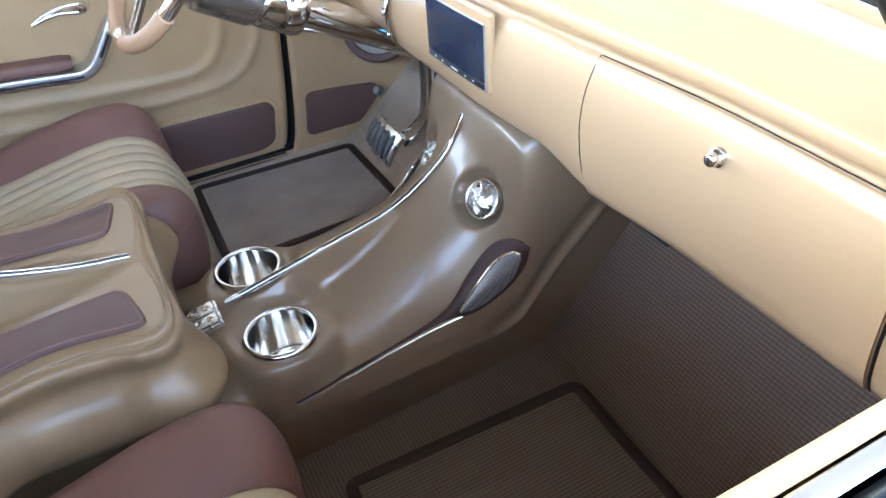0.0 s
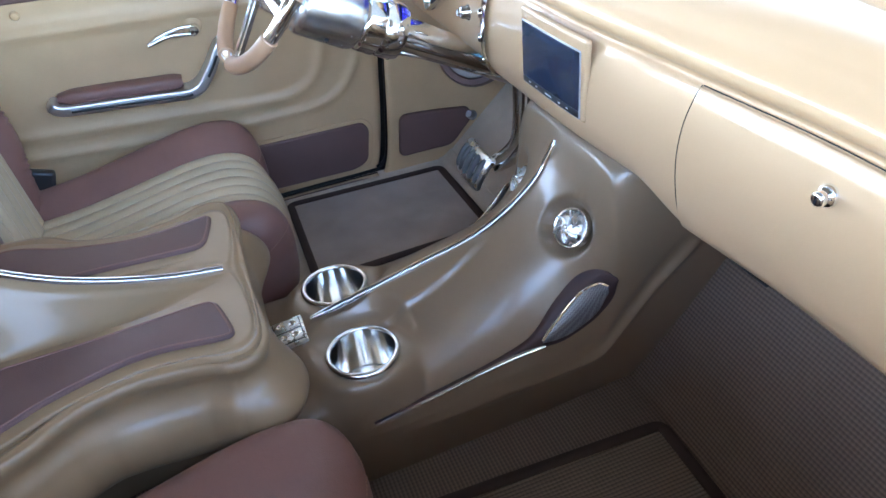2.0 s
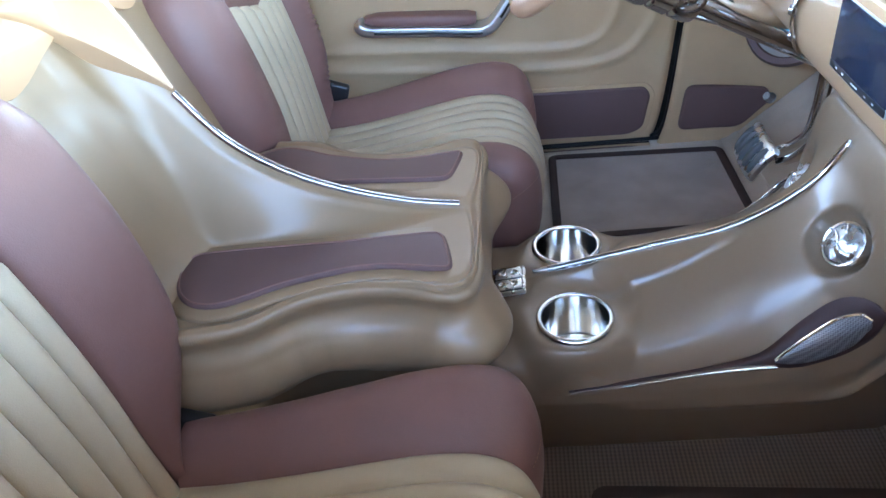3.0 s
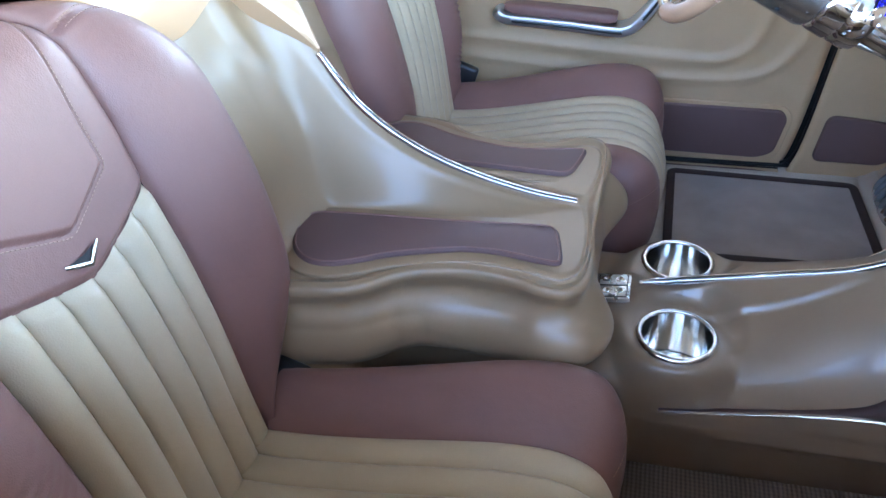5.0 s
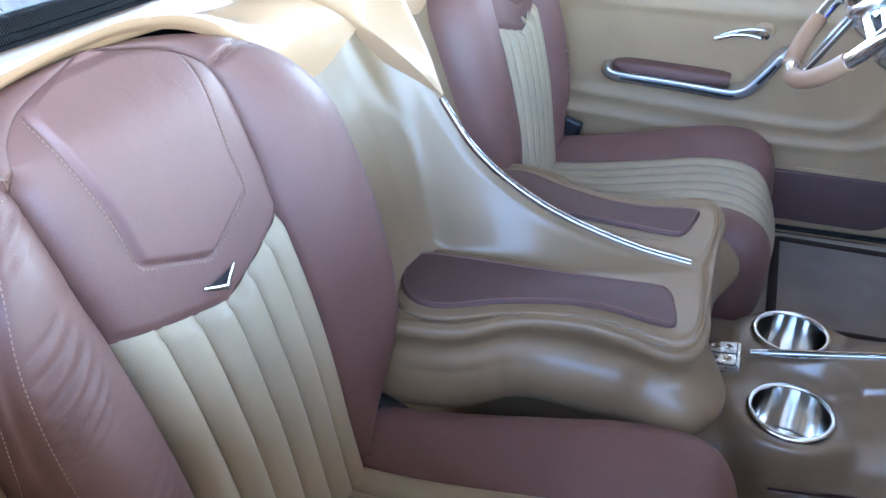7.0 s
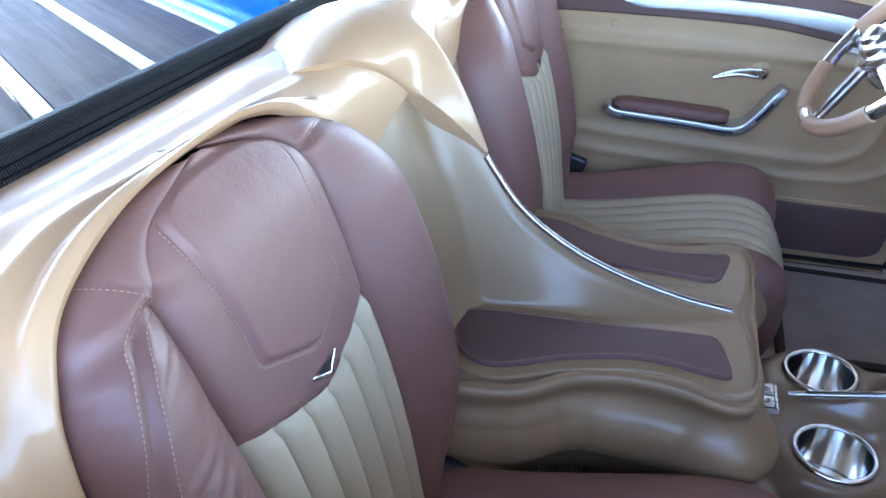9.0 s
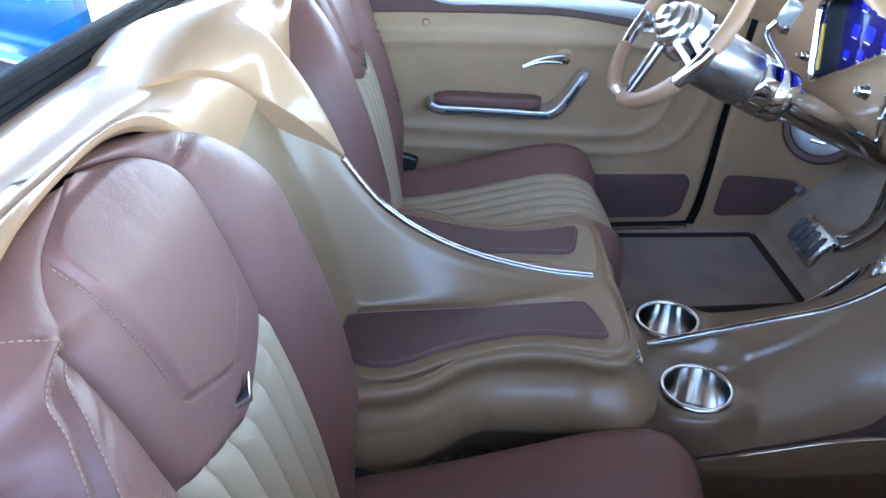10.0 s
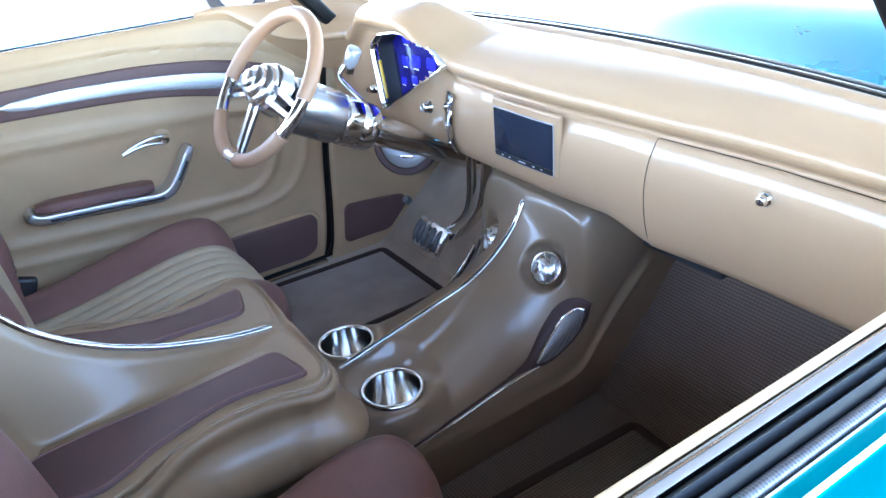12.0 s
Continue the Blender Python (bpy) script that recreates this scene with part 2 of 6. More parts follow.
def clear_glass(name):
    m = bpy.data.materials.new(name)
    m.use_nodes = True
    n, l = m.node_tree.nodes, m.node_tree.links
    n.remove(n["Principled BSDF"])
    see, shine, mix, fr = n.new("ShaderNodeBsdfTransparent"), n.new("ShaderNodeBsdfGlossy"), n.new("ShaderNodeMixShader"), n.new("ShaderNodeLayerWeight")
    see.inputs[0].default_value = (0.93, 0.96, 0.95, 1)
    shine.inputs["Roughness"].default_value = 0.01
    steep, some = n.new("ShaderNodeMath"), n.new("ShaderNodeMath")
    steep.operation, some.operation = "POWER", "MULTIPLY_ADD"
    fr.inputs["Blend"].default_value = 0.5
    l.new(fr.outputs["Facing"], steep.inputs[0])
    steep.inputs[1].default_value = 5.0
    l.new(steep.outputs[0], some.inputs[0])
    some.inputs[1].default_value, some.inputs[2].default_value = 0.9, 0.05
    l.new(some.outputs[0], mix.inputs[0])
    l.new(see.outputs[0], mix.inputs[1])
    l.new(shine.outputs[0], mix.inputs[2])
    l.new(mix.outputs[0], n["Material Output"].inputs[0])
    return m


GLASS = clear_glass("window_glass")


# ---- shaping helpers ----
def smooth_curve(points, n=40, closed=False):
    """Catmull-Rom curve through a few control points."""
    p = np.array(points, float)
    k = len(p)
    ext = np.vstack([p[-1], p, p[0], p[1]]) if closed else np.vstack([2 * p[0] - p[1], p, 2 * p[-1] - p[-2]])
    segs = k if closed else k - 1
    t = np.linspace(0, segs, n, endpoint=not closed)
    i = np.minimum(t.astype(int), segs - 1)
    f = (t - i)[:, None]
    a, b, c, d = ext[i], ext[i + 1], ext[i + 2], ext[i + 3]
    return 0.5 * (2 * b + (c - a) * f + (2 * a - 5 * b + 4 * c - d) * f**2 + (3 * b - a - 3 * c + d) * f**3)


def pchip(xs, ys, x):
    """Monotone cubic through (xs, ys), held flat outside."""
    xs, ys, x = np.array(xs, float), np.array(ys, float), np.clip(np.asarray(x, float), xs[0], xs[-1])
    h, d = np.diff(xs), np.diff(ys) / np.diff(xs)
    m = np.zeros(len(xs))
    m[0], m[-1] = d[0], d[-1]
    for i in range(1, len(xs) - 1):
        if d[i - 1] * d[i] > 0:
            w1, w2 = 2 * h[i] + h[i - 1], h[i] + 2 * h[i - 1]
            m[i] = (w1 + w2) / (w1 / d[i - 1] + w2 / d[i])
    i = np.clip(np.searchsorted(xs, x) - 1, 0, len(h) - 1)
    t = (x - xs[i]) / h[i]
    return (1 + 2 * t) * (1 - t) ** 2 * ys[i] + t * (1 - t) ** 2 * h[i] * m[i] + t**2 * (3 - 2 * t) * ys[i + 1] + t**2 * (t - 1) * h[i] * m[i + 1]


def step(a, b, x):
    t = np.clip((np.asarray(x, float) - a) / (b - a), 0, 1)
    return t * t * (3 - 2 * t)


def grid(p, wrap_u=False, wrap_v=False):
    """Faces over an array of places (rows, columns, 3)."""
    p = np.asarray(p, float)
    r, c = p.shape[:2]
    faces = []
    for i in range(r if wrap_u else r - 1):
        for j in range(c if wrap_v else c - 1):
            i2, j2 = (i + 1) % r, (j + 1) % c
            faces.append((i * c + j, i * c + j2, i2 * c + j2, i2 * c + j))
    return p.reshape(-1, 3), faces


def join(*pieces):
    verts, faces, at = [], [], 0
    for v, f in pieces:
        verts.append(np.asarray(v, float))
        faces += [tuple(i + at for i in q) for q in f]
        at += len(v)
    return np.vstack(verts), faces


def moved(piece, m):
    v, f = piece
    m = np.array(m)
    return np.asarray(v) @ m[:3, :3].T + m[:3, 3], f


def mirrored(piece):
    v, f = piece
    return np.asarray(v) * (1, -1, 1), [tuple(reversed(q)) for q in f]


def frames_along(path, closed=False, up=(0, 0, 1)):
    p = np.asarray(path, float)
    t = np.roll(p, -1, 0) - np.roll(p, 1, 0) if closed else np.gradient(p, axis=0)
    t /= np.linalg.norm(t, axis=1, keepdims=True) + 1e-12
    side = np.cross(t, up)
    side /= np.linalg.norm(side, axis=1, keepdims=True) + 1e-9
    return t, side, np.cross(side, t)


def sweep(path, section, closed=False, up=(0, 0, 1), scale=None, caps=True):
    """A closed section (side, up) drawn along a path."""
    p = np.asarray(path, float)
    t, side, above = frames_along(p, closed, up)
    s = np.asarray(section, float)
    k = np.ones(len(p)) if scale is None else np.asarray(scale, float)
    rows = p[:, None] + (s[None, :, 0, None] * side[:, None] + s[None, :, 1, None] * above[:, None]) * k[:, None, None]
    v, f = grid(rows, wrap_u=closed, wrap_v=True)
    if caps and not closed:
        c, r = len(s), len(p)
        f = f + [tuple(range(c))[::-1], tuple((r - 1) * c + i for i in range(c))]
    return v, f


def circle(r, n=12, ry=None):
    a = np.linspace(0, 2 * np.pi, n, endpoint=False)
    return np.stack([r * np.cos(a), (ry or r) * np.sin(a)], 1)


def tube(path, r, n=10, closed=False, scale=None, up=(0, 0, 1)):
    return sweep(path, circle(r, n), closed, up, scale)


def lathe(profile, n=32):
    """A profile of (radius, height) turned round z."""
    a = np.linspace(0, 2 * np.pi, n, endpoint=False)
    q = np.asarray(profile, float)
    p = np.stack([q[:, None, 0] * np.cos(a), q[:, None, 0] * np.sin(a), np.repeat(q[:, 1:2], n, 1)], -1)
    return grid(p, wrap_v=True)


def aim(at, direction, spin=0.0):
    """A pose at a place whose z points along a direction."""
    q = Vector(direction).to_track_quat("Z", "Y").to_matrix().to_4x4()
    return Matrix.Translation(at) @ q @ pose(0, 0, 0, 0, 0, spin)


def box(sx, sy, sz, bevel=0.003, segments=2):
    bm = bmesh.new()
    bmesh.ops.create_cube(bm, size=1.0)
    for v in bm.verts:
        v.co = Vector((v.co.x * sx, v.co.y * sy, v.co.z * sz))
    if bevel:
        bmesh.ops.bevel(bm, geom=bm.edges[:], offset=bevel, segments=segments, affect="EDGES", profile=0.6)
    bm.verts.index_update()
    out = np.array([v.co[:] for v in bm.verts]), [tuple(v.index for v in f.verts) for f in bm.faces]
    bm.free()
    return out


def offset_outline(line, d):
    """A closed flat outline moved inwards by d."""
    p = np.asarray(line, float)
    t = np.roll(p, -1, 0) - np.roll(p, 1, 0)
    t /= np.linalg.norm(t, axis=1, keepdims=True) + 1e-12
    area = 0.5 * np.sum(p[:, 0] * np.roll(p[:, 1], -1) - p[:, 1] * np.roll(p[:, 0], -1))
    n = np.stack([-t[:, 1], t[:, 0]], 1) * (1 if area > 0 else -1)
    return p + n * d


def cushion(line, height, bevel, steps=4, base=0.0):
    """A flat outline raised with a rounded edge; local x, y, z."""
    rings = [np.c_[np.asarray(line, float), np.full(len(line), base)]]
    for i in range(steps + 1):
        a = i / steps * np.pi / 2
        rings.append(np.c_[offset_outline(line, bevel * (1 - np.cos(a))), np.full(len(line), height - bevel + bevel * np.sin(a) if height > bevel else height * np.sin(a))])
    v, f = grid(np.array(rings), wrap_v=True)
    n = len(line)
    last = np.arange(n) + (len(rings) - 1) * n
    bm = bmesh.new()
    vs = [bm.verts.new(rings[-1][i]) for i in range(n)]
    face = bm.faces.new(vs)
    tri = bmesh.ops.triangulate(bm, faces=[face])["faces"]
    bm.verts.index_update()
    f += [tuple(int(last[q.index]) for q in t.verts) for t in tri]
    bm.free()
    return v, f


def mesh_of(name, piece, mat, smooth=True, uv=None):
    v, f = piece
    me = bpy.data.meshes.new(name)
    me.from_pydata([tuple(map(float, q)) for q in v], [], [tuple(int(i) for i in q) for q in f])
    bm = bmesh.new()
    bm.from_mesh(me)
    bmesh.ops.recalc_face_normals(bm, faces=bm.faces)
    if uv:
        layer = bm.loops.layers.uv.new("UVMap")
        for face in bm.faces:
            for lp in face.loops:
                lp[layer].uv = uv(lp.vert.co)
    bm.to_mesh(me)
    bm.free()
    me.materials.append(mat)
    if smooth:
        me.shade_smooth()
        me.set_sharp_from_angle(angle=radians(50))
    return me


def part(name, piece, mat, parent=None, label="", smooth=True, uv=None):
    ob = new(name, mesh_of(name, piece, mat, smooth, uv))
    if parent is not None:
        ob.parent = parent
        if parent.type == "EMPTY":
            ob.matrix_parent_inverse = Matrix.Translation(-parent.location)
    if label:
        ob["label"] = label
    return ob


def thing(name, label, category, group="", at=(0, 0, 0)):
    ob = new(name)
    ob.empty_display_size = 0.05
    ob.location = at
    return tagged(ob, label, category, group)


def structure(name, piece, mat, label="", category="", smooth=True, uv=None):
    return tagged(part(name, piece, mat, None, label, smooth, uv), label, category or name.split("_")[0], "", "structure")


def rounded(points, r, n=6):
    """A closed polygon with rounded corners."""
    p = np.array(points, float)
    out = []
    for i in range(len(p)):
        a, b, c = p[i - 1], p[i], p[(i + 1) % len(p)]
        u, w = (a - b) / np.linalg.norm(a - b), (c - b) / np.linalg.norm(c - b)
        rr = min(r, 0.45 * np.linalg.norm(a - b), 0.45 * np.linalg.norm(c - b))
        for t in np.linspace(0, 1, n):
            out.append(b + u * rr * (1 - t) ** 2 + w * rr * t**2)
    return np.array(out)


def windshield_base(y):
    """Where the windshield stands on the cowl."""
    return 0.630 - 0.14 * (np.abs(y) / 0.80) ** 2.2


def shade_cloth_piece():
    r = [[(x, y, 1.95 + 0.35 * (1 - max(abs(x - 1.50) / 4.1, abs(y - 0.95) / 2.85))) for y in np.linspace(-1.9, 3.8, 9)] for x in np.linspace(-2.6, 5.6, 13)]
    return join(grid(r), grid([[(x, y, z + 0.01) for x, y, z in q] for q in r]))


def stitches(curve, dash=0.0026, gap=0.0017, r=0.00048):
    """Short thread dashes along a curve."""
    c = np.asarray(curve, float)
    run = np.r_[0, np.cumsum(np.linalg.norm(np.diff(c, axis=0), axis=1))]
    out = []
    for a in np.arange(0.001, run[-1] - dash, dash + gap):
        ends = [[np.interp(q, run, c[:, k]) for k in range(3)] for q in (a, a + dash)]
        out.append(tube(ends, r, 4))
    return join(*out)


def distance_to(line, x, y):
    """How far places (x, y) lie from a curve."""
    c = np.asarray(line, float)
    p = np.stack([x, y], -1)
    d = np.full(x.shape, 9.0)
    for a, b in zip(c[:-1], c[1:]):
        s = b - a
        t = np.clip(((p - a) @ s) / (s @ s + 1e-15), 0, 1)
        d = np.minimum(d, np.linalg.norm(p - a - t[..., None] * s, axis=-1))
    return d


def inside(line, x, y):
    c = np.asarray(line, float)
    hit = np.zeros(np.shape(x), bool)
    for a, b in zip(c, np.roll(c, -1, 0)):
        cross = (a[1] > y) != (b[1] > y)
        hit ^= cross & (x < (b[0] - a[0]) * (y - a[1]) / (b[1] - a[1] + 1e-15) + a[0])
    return hit


# ---- ground and what is outside ----
GROUND = -0.42
structure("ground", grid([[(x, y, GROUND) for y in (-200, -20, -5, 0, 5, 20, 200)] for x in (-200, -20, -5, 0, 5, 20, 200)]), CONCRETE, "pale sunlit concrete ground round the truck", "ground", False)


# unseen canopy, added to keep sun and high sky off the truck
shade = thing("canopy", "unseen dark grey canopy added over the truck to block sun and sky", "canopy", "", (0.15, 0, GROUND))
part("blocking_cloth", shade_cloth_piece(), SHADE_CLOTH, shade, "grey cloth added to block sun and sky")
for x in (-2.5, 5.5):
    for y in (-1.82, 3.7):
        part("post", tube([(x, y, GROUND), (x, y, 0.8), (x, y, 1.97)], 0.03, 10, up=(1, 0, 0)), STEEL, shade)

# unseen wall, added so hood and dash reflect something dark near the horizon
structure("wall_outside", moved(box(0.2, 30.0, 1.5, 0), pose(8.0, 3.0, GROUND + 0.75)), DARK_WALL, "unseen dark grey wall added ahead to darken hood and dash reflections", "wall", False)

# ---- cab shell ----
def carpet_uv(co):
    return (co.x + 0.6 * max(co.z + 0.012, 0), co.y)


def floor_piece(y0, y1, prof):
    c = smooth_curve(prof, 80)
    return grid([[(x, y, z) for y in np.linspace(y0, y1, 12)] for x, z in c])


structure("floor_right", floor_piece(-0.86, 0.0, [(-0.75, -0.012), (0.44, -0.012), (0.478, -0.011), (0.490, 0.000), (0.505, 0.030), (0.535, 0.100), (0.571, 0.168), (0.605, 0.230), (0.70, 0.42), (0.76, 0.56)]), CARPET, "brown ribbed loop carpet on the passenger floor and toe board", "floor", True, carpet_uv)
structure("floor_left", floor_piece(0.0, 0.86, [(-0.75, -0.012), (0.40, -0.012), (0.47, -0.008), (0.50, 0.010), (0.53, 0.035), (0.72, 0.235), (0.80, 0.36), (0.80, 0.56)]), PILE_LIGHT, "brown cut-pile carpet on the driver floor and toe board", "floor")
structure("floor_pan", moved(box(1.7, 1.8, 0.03, 0), pose(0.0, 0, -0.05)), BLACK_AND_SHADE, "dark steel floor pan under the carpet", "floor", False)
structure("wall_firewall", moved(box(0.03, 1.75, 0.60, 0), pose(0.86, 0, 0.19)), BLACK_AND_SHADE, "dark firewall behind the dashboard", "wall", False)

# roof: a crowned panel with a headliner, open at the windows
roof_rows = [[(x, y, 1.20 - 0.10 * ((x + 0.18) / 0.62) ** 4 - 0.10 * (y / 0.80) ** 4) for y in np.linspace(-0.76, 0.76, 25)] for x in np.linspace(-0.72, 0.30, 21)]
structure("roof", grid([[(x, y, z + 0.03) for x, y, z in r] for r in roof_rows]), TEAL, "glossy turquoise roof panel", "roof")
structure("ceiling", grid(roof_rows), HEADLINER, "dark brown cloth headliner under the roof", "ceiling")


def pillar(a, b, wide, thick, mat, name, label):
    pts = smooth_curve([a, ((a[0] + b[0]) / 2, (a[1] + b[1]) / 2 * 1.01, (a[2] + b[2]) / 2), b], 12)
    sec = np.array([(-wide, -thick), (wide, -thick), (wide * 1.05, 0), (wide, thick), (-wide, thick), (-wide * 1.05, 0)]) / 2
    return structure(name, sweep(pts, sec, up=(1, 0, 0)), mat, label, "pillar")


for sg, side in ((-1, "right"), (1, "left")):
    pts = smooth_curve([(0.455, sg * 0.735, 0.58), (0.340, sg * 0.712, 0.71), (0.233, sg * 0.70, 0.83), (0.115, sg * 0.685, 0.97), (0.025, sg * 0.67, 1.09)], 20)
    structure("trim_pillar_" + side, sweep(pts + np.array([-0.028, sg * 0.018, 0]), rounded([(-0.006, -0.006), (0.006, -0.006), (0.006, 0.006), (-0.006, 0.006)], 0.003, 3), up=(0, 1, 0)), TAN, "tan strip beside the windshield pillar", "trim")
    structure("pillar_front_" + side, sweep(pts, rounded([(-0.018, -0.018), (0.018, -0.018), (0.018, 0.018), (-0.018, 0.018)], 0.008, 4), up=(0, 1, 0)), BLACK_RUBBER, "windshield pillar with black weatherstrip", "pillar")
    # out of view; its width is set to keep side light off the arch
    pillar((-0.68, sg * 0.850, 0.60), (-0.66, sg * 0.735, 1.12), 0.03, 0.17, TAN, "pillar_rear_" + side, "tan painted rear cab pillar")

# windshield and rear window
ws = [[(float(windshield_base(y)) + 0.010 - 0.36 * v, y, 0.650 + 0.44 * v) for y in np.linspace(-0.72, 0.72, 21)] for v in np.linspace(0, 1, 9)]
g = structure("window_front", grid(ws), GLASS, "clear curved windshield glass", "window")
g.visible_shadow = False
seal = [(float(windshield_base(y)) + 0.012, y, 0.650) for y in np.linspace(-0.72, 0.72, 40)]
structure("trim_front_seal", sweep(seal, [(-0.014, -0.012), (0.014, -0.012), (0.014, 0.003), (0.006, 0.009), (-0.008, 0.008), (-0.014, 0.002)]), BLACK_RUBBER, "black rubber seal along the windshield base", "seal")
structure("trim_front_bead", tube([(x - 0.012, y, z + 0.006) for x, y, z in seal], 0.0022, 6), STEEL, "bright bead along the windshield seal", "trim")
rw = [[(-0.752 + 0.05 * v, y, 0.705 + 0.30 * v) for y in np.linspace(-0.64, 0.64, 9)] for v in np.linspace(0, 1, 5)]
g = structure("window_rear", grid(rw), GLASS, "clear rear window glass", "window")
g.visible_shadow = False
REAR_SEAL = [(-0.760, 0.690), (-0.704, 0.690), (-0.704, 0.703), (-0.7075, 0.709), (-0.7115, 0.7095), (-0.7135, 0.715), (-0.7175, 0.7155), (-0.720, 0.722), (-0.7235, 0.721), (-0.727, 0.727), (-0.733, 0.730), (-0.742, 0.730), (-0.750, 0.727), (-0.760, 0.715)]
structure("trim_rear_seal", sweep([(0, y, 0) for y in np.linspace(-0.68, 0.68, 40)], REAR_SEAL), RIB_RUBBER, "black ribbed rubber seal of the rear window", "seal")

structure("wall_rear_upper", moved(box(0.03, 1.5, 0.16, 0), pose(-0.70, 0, 1.075)), HEADLINER, "dark brown rear cab wall above the window", "wall", False)
# hood and cowl in front of the windshield, bed behind the cab
hood = [[(x, y, 0.595 + 0.03 * step(0.8, 1.2, x) - 0.10 * step(1.3, 2.3, x) - 0.22 * (abs(y) / 0.8) ** 3) for y in np.linspace(-0.86, 0.86, 31)] for x in np.linspace(0.60, 2.3, 26)]
structure("hood", grid(hood), HOOD_BLUE, "glossy sky-blue painted hood", "hood")


# ---- moulded rear panel: arches round both seats and a tongue between them ----
LIP = [(-0.500, 0.680, -0.02), (-0.502, 0.683, 0.20), (-0.506, 0.687, 0.42), (-0.512, 0.688, 0.548), (-0.514, 0.690, 0.565), (-0.520, 0.688, 0.607), (-0.532, 0.672, 0.656), (-0.546, 0.634, 0.699), (-0.555, 0.553, 0.728), (-0.555, 0.46, 0.738), (-0.555, 0.39, 0.735), (-0.555, 0.32, 0.715),
       (-0.553, 0.255, 0.672), (-0.550, 0.205, 0.630), (-0.547, 0.165, 0.611), (-0.545, 0.130, 0.614), (-0.541, 0.090, 0.630), (-0.538, 0.055, 0.643), (-0.545, 0.02, 0.655), (-0.55, 0.0, 0.66)]
BACK = [(-0.53, 0.86, -0.02), (-0.53, 0.86, 0.20), (-0.54, 0.86, 0.42), (-0.55, 0.86, 0.548), (-0.56, 0.86, 0.58), (-0.60, 0.86, 0.63), (-0.65, 0.83, 0.672), (-0.695, 0.77, 0.695), (-0.735, 0.64, 0.702), (-0.735, 0.55, 0.702), (-0.735, 0.44, 0.702), (-0.735, 0.34, 0.702),
        (-0.735, 0.27, 0.702), (-0.735, 0.22, 0.703), (-0.735, 0.18, 0.704), (-0.735, 0.145, 0.705), (-0.735, 0.11, 0.706), (-0.735, 0.08, 0.706), (-0.735, 0.04, 0.706), (-0.735, 0.0, 0.706)]


def rear_panel():
    n = 200
    lip, back = smooth_curve(LIP, n), smooth_curve(BACK, n)
    s = np.linspace(-3, 16, n)
    t = np.gradient(lip, axis=0)
    out = np.stack([0 * s, t[:, 2], -t[:, 1]], 1)
    out /= np.linalg.norm(out, axis=1, keepdims=True)
    out *= np.where(out[110, 2] < 0, -1, 1)
    arch = 1 - step(8.2, 10.6, s)
    deckward = step(4.0, 6.0, s)
    reach = 0.10 - 0.035 * step(8.5, 11, s)
    rows = []
    for v in np.concatenate([np.linspace(0, 0.34, 40), np.linspace(0.36, 1, 30)]):
        p = lip * (1 - v) + back * v
        deck = 0.713 - 0.009 * float(step(0.62, 0.95, v))
        settled = lip[:, 2] + (deck - lip[:, 2]) * (1 - np.exp(-v / reach))
        p[:, 2] = p[:, 2] * (1 - deckward) + settled * deckward
        # rolled double bead along the arch, then long hollows parted by a bridge
        bump = lambda at, wide, high: high * math.exp(-(((v - at) / wide) ** 2))
        b = bump(0.05, 0.048, 0.008) - bump(0.135, 0.040, 0.002) + bump(0.22, 0.060, 0.006) - bump(0.34, 0.07, 0.002) + bump(0.50, 0.12, 0.005)
        p += out * (b * arch * step(1.5, 5.0, s))[:, None]
        p[:, 2] -= 0.006 * math.exp(-((v - 0.55) / 0.2) ** 2) * step(3, 6, s) * (1 - step(8, 10, s))
        rows.append(p)
    inner = []
    for dx, sh in ((-0.001, 0.003), (-0.005, 0.006), (-0.011, 0.010)):
        q = lip - out * sh * (0.2 + 0.8 * arch[:, None])
        q[:, 0] += dx
        inner.insert(0, q)
    return grid(inner + rows)


def tongue_half():
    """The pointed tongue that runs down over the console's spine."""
    ridge = smooth_curve([(-0.447, 0.0, 0.546), (-0.468, 0.0, 0.602), (-0.494, 0.0, 0.655), (-0.52, 0.0, 0.695), (-0.547, 0.0, 0.719), (-0.602, 0.0, 0.742), (-0.66, 0.0, 0.738), (-0.735, 0.0, 0.710)], 80)
    edge = smooth_curve([(-0.448, 0.003, 0.544), (-0.472, 0.020, 0.580), (-0.500, 0.040, 0.616), (-0.533, 0.064, 0.652), (-0.553, 0.110, 0.690), (-0.572, 0.155, 0.710), (-0.605, 0.215, 0.715), (-0.735, 0.27, 0.694)], 80)
    along = np.linspace(0, 1, 80)
    keep = (1 - step(0.80, 0.96, along))[:, None]
    edge[:, 2] -= 0.030 * step(0.84, 0.98, along)
    rows = [edge + np.array(d) * keep for d in ((-0.032, -0.007, -0.019), (-0.016, -0.007, -0.017), (-0.007, -0.006, -0.014), (-0.0025, -0.004, -0.009), (-0.0005, -0.0015, -0.004))]
    full = np.linalg.norm(ridge - edge, axis=1)
    for q in np.linspace(0, 1, 20):
        p = edge + (ridge - edge) * q
        arc = math.sin(math.pi * q)
        p[:, 2] += 0.70 * (ridge[:, 2] - edge[:, 2]) * (math.sin(math.pi * q / 2) - q) + 0.010 * full * arc
        p[:, 0] += 0.05 * full * arc * (1 - along)
        rows.append(p)
    return grid(rows)


half = rear_panel()
structure("wall_rear_panel", join(half, mirrored(half)), TAN, "glossy tan moulded rear panel arched round the seats", "wall")
half = tongue_half()
structure("trim_rear_tongue", join(half, mirrored(half)), TAN, "glossy tan tongue of the rear panel over the console spine", "trim")
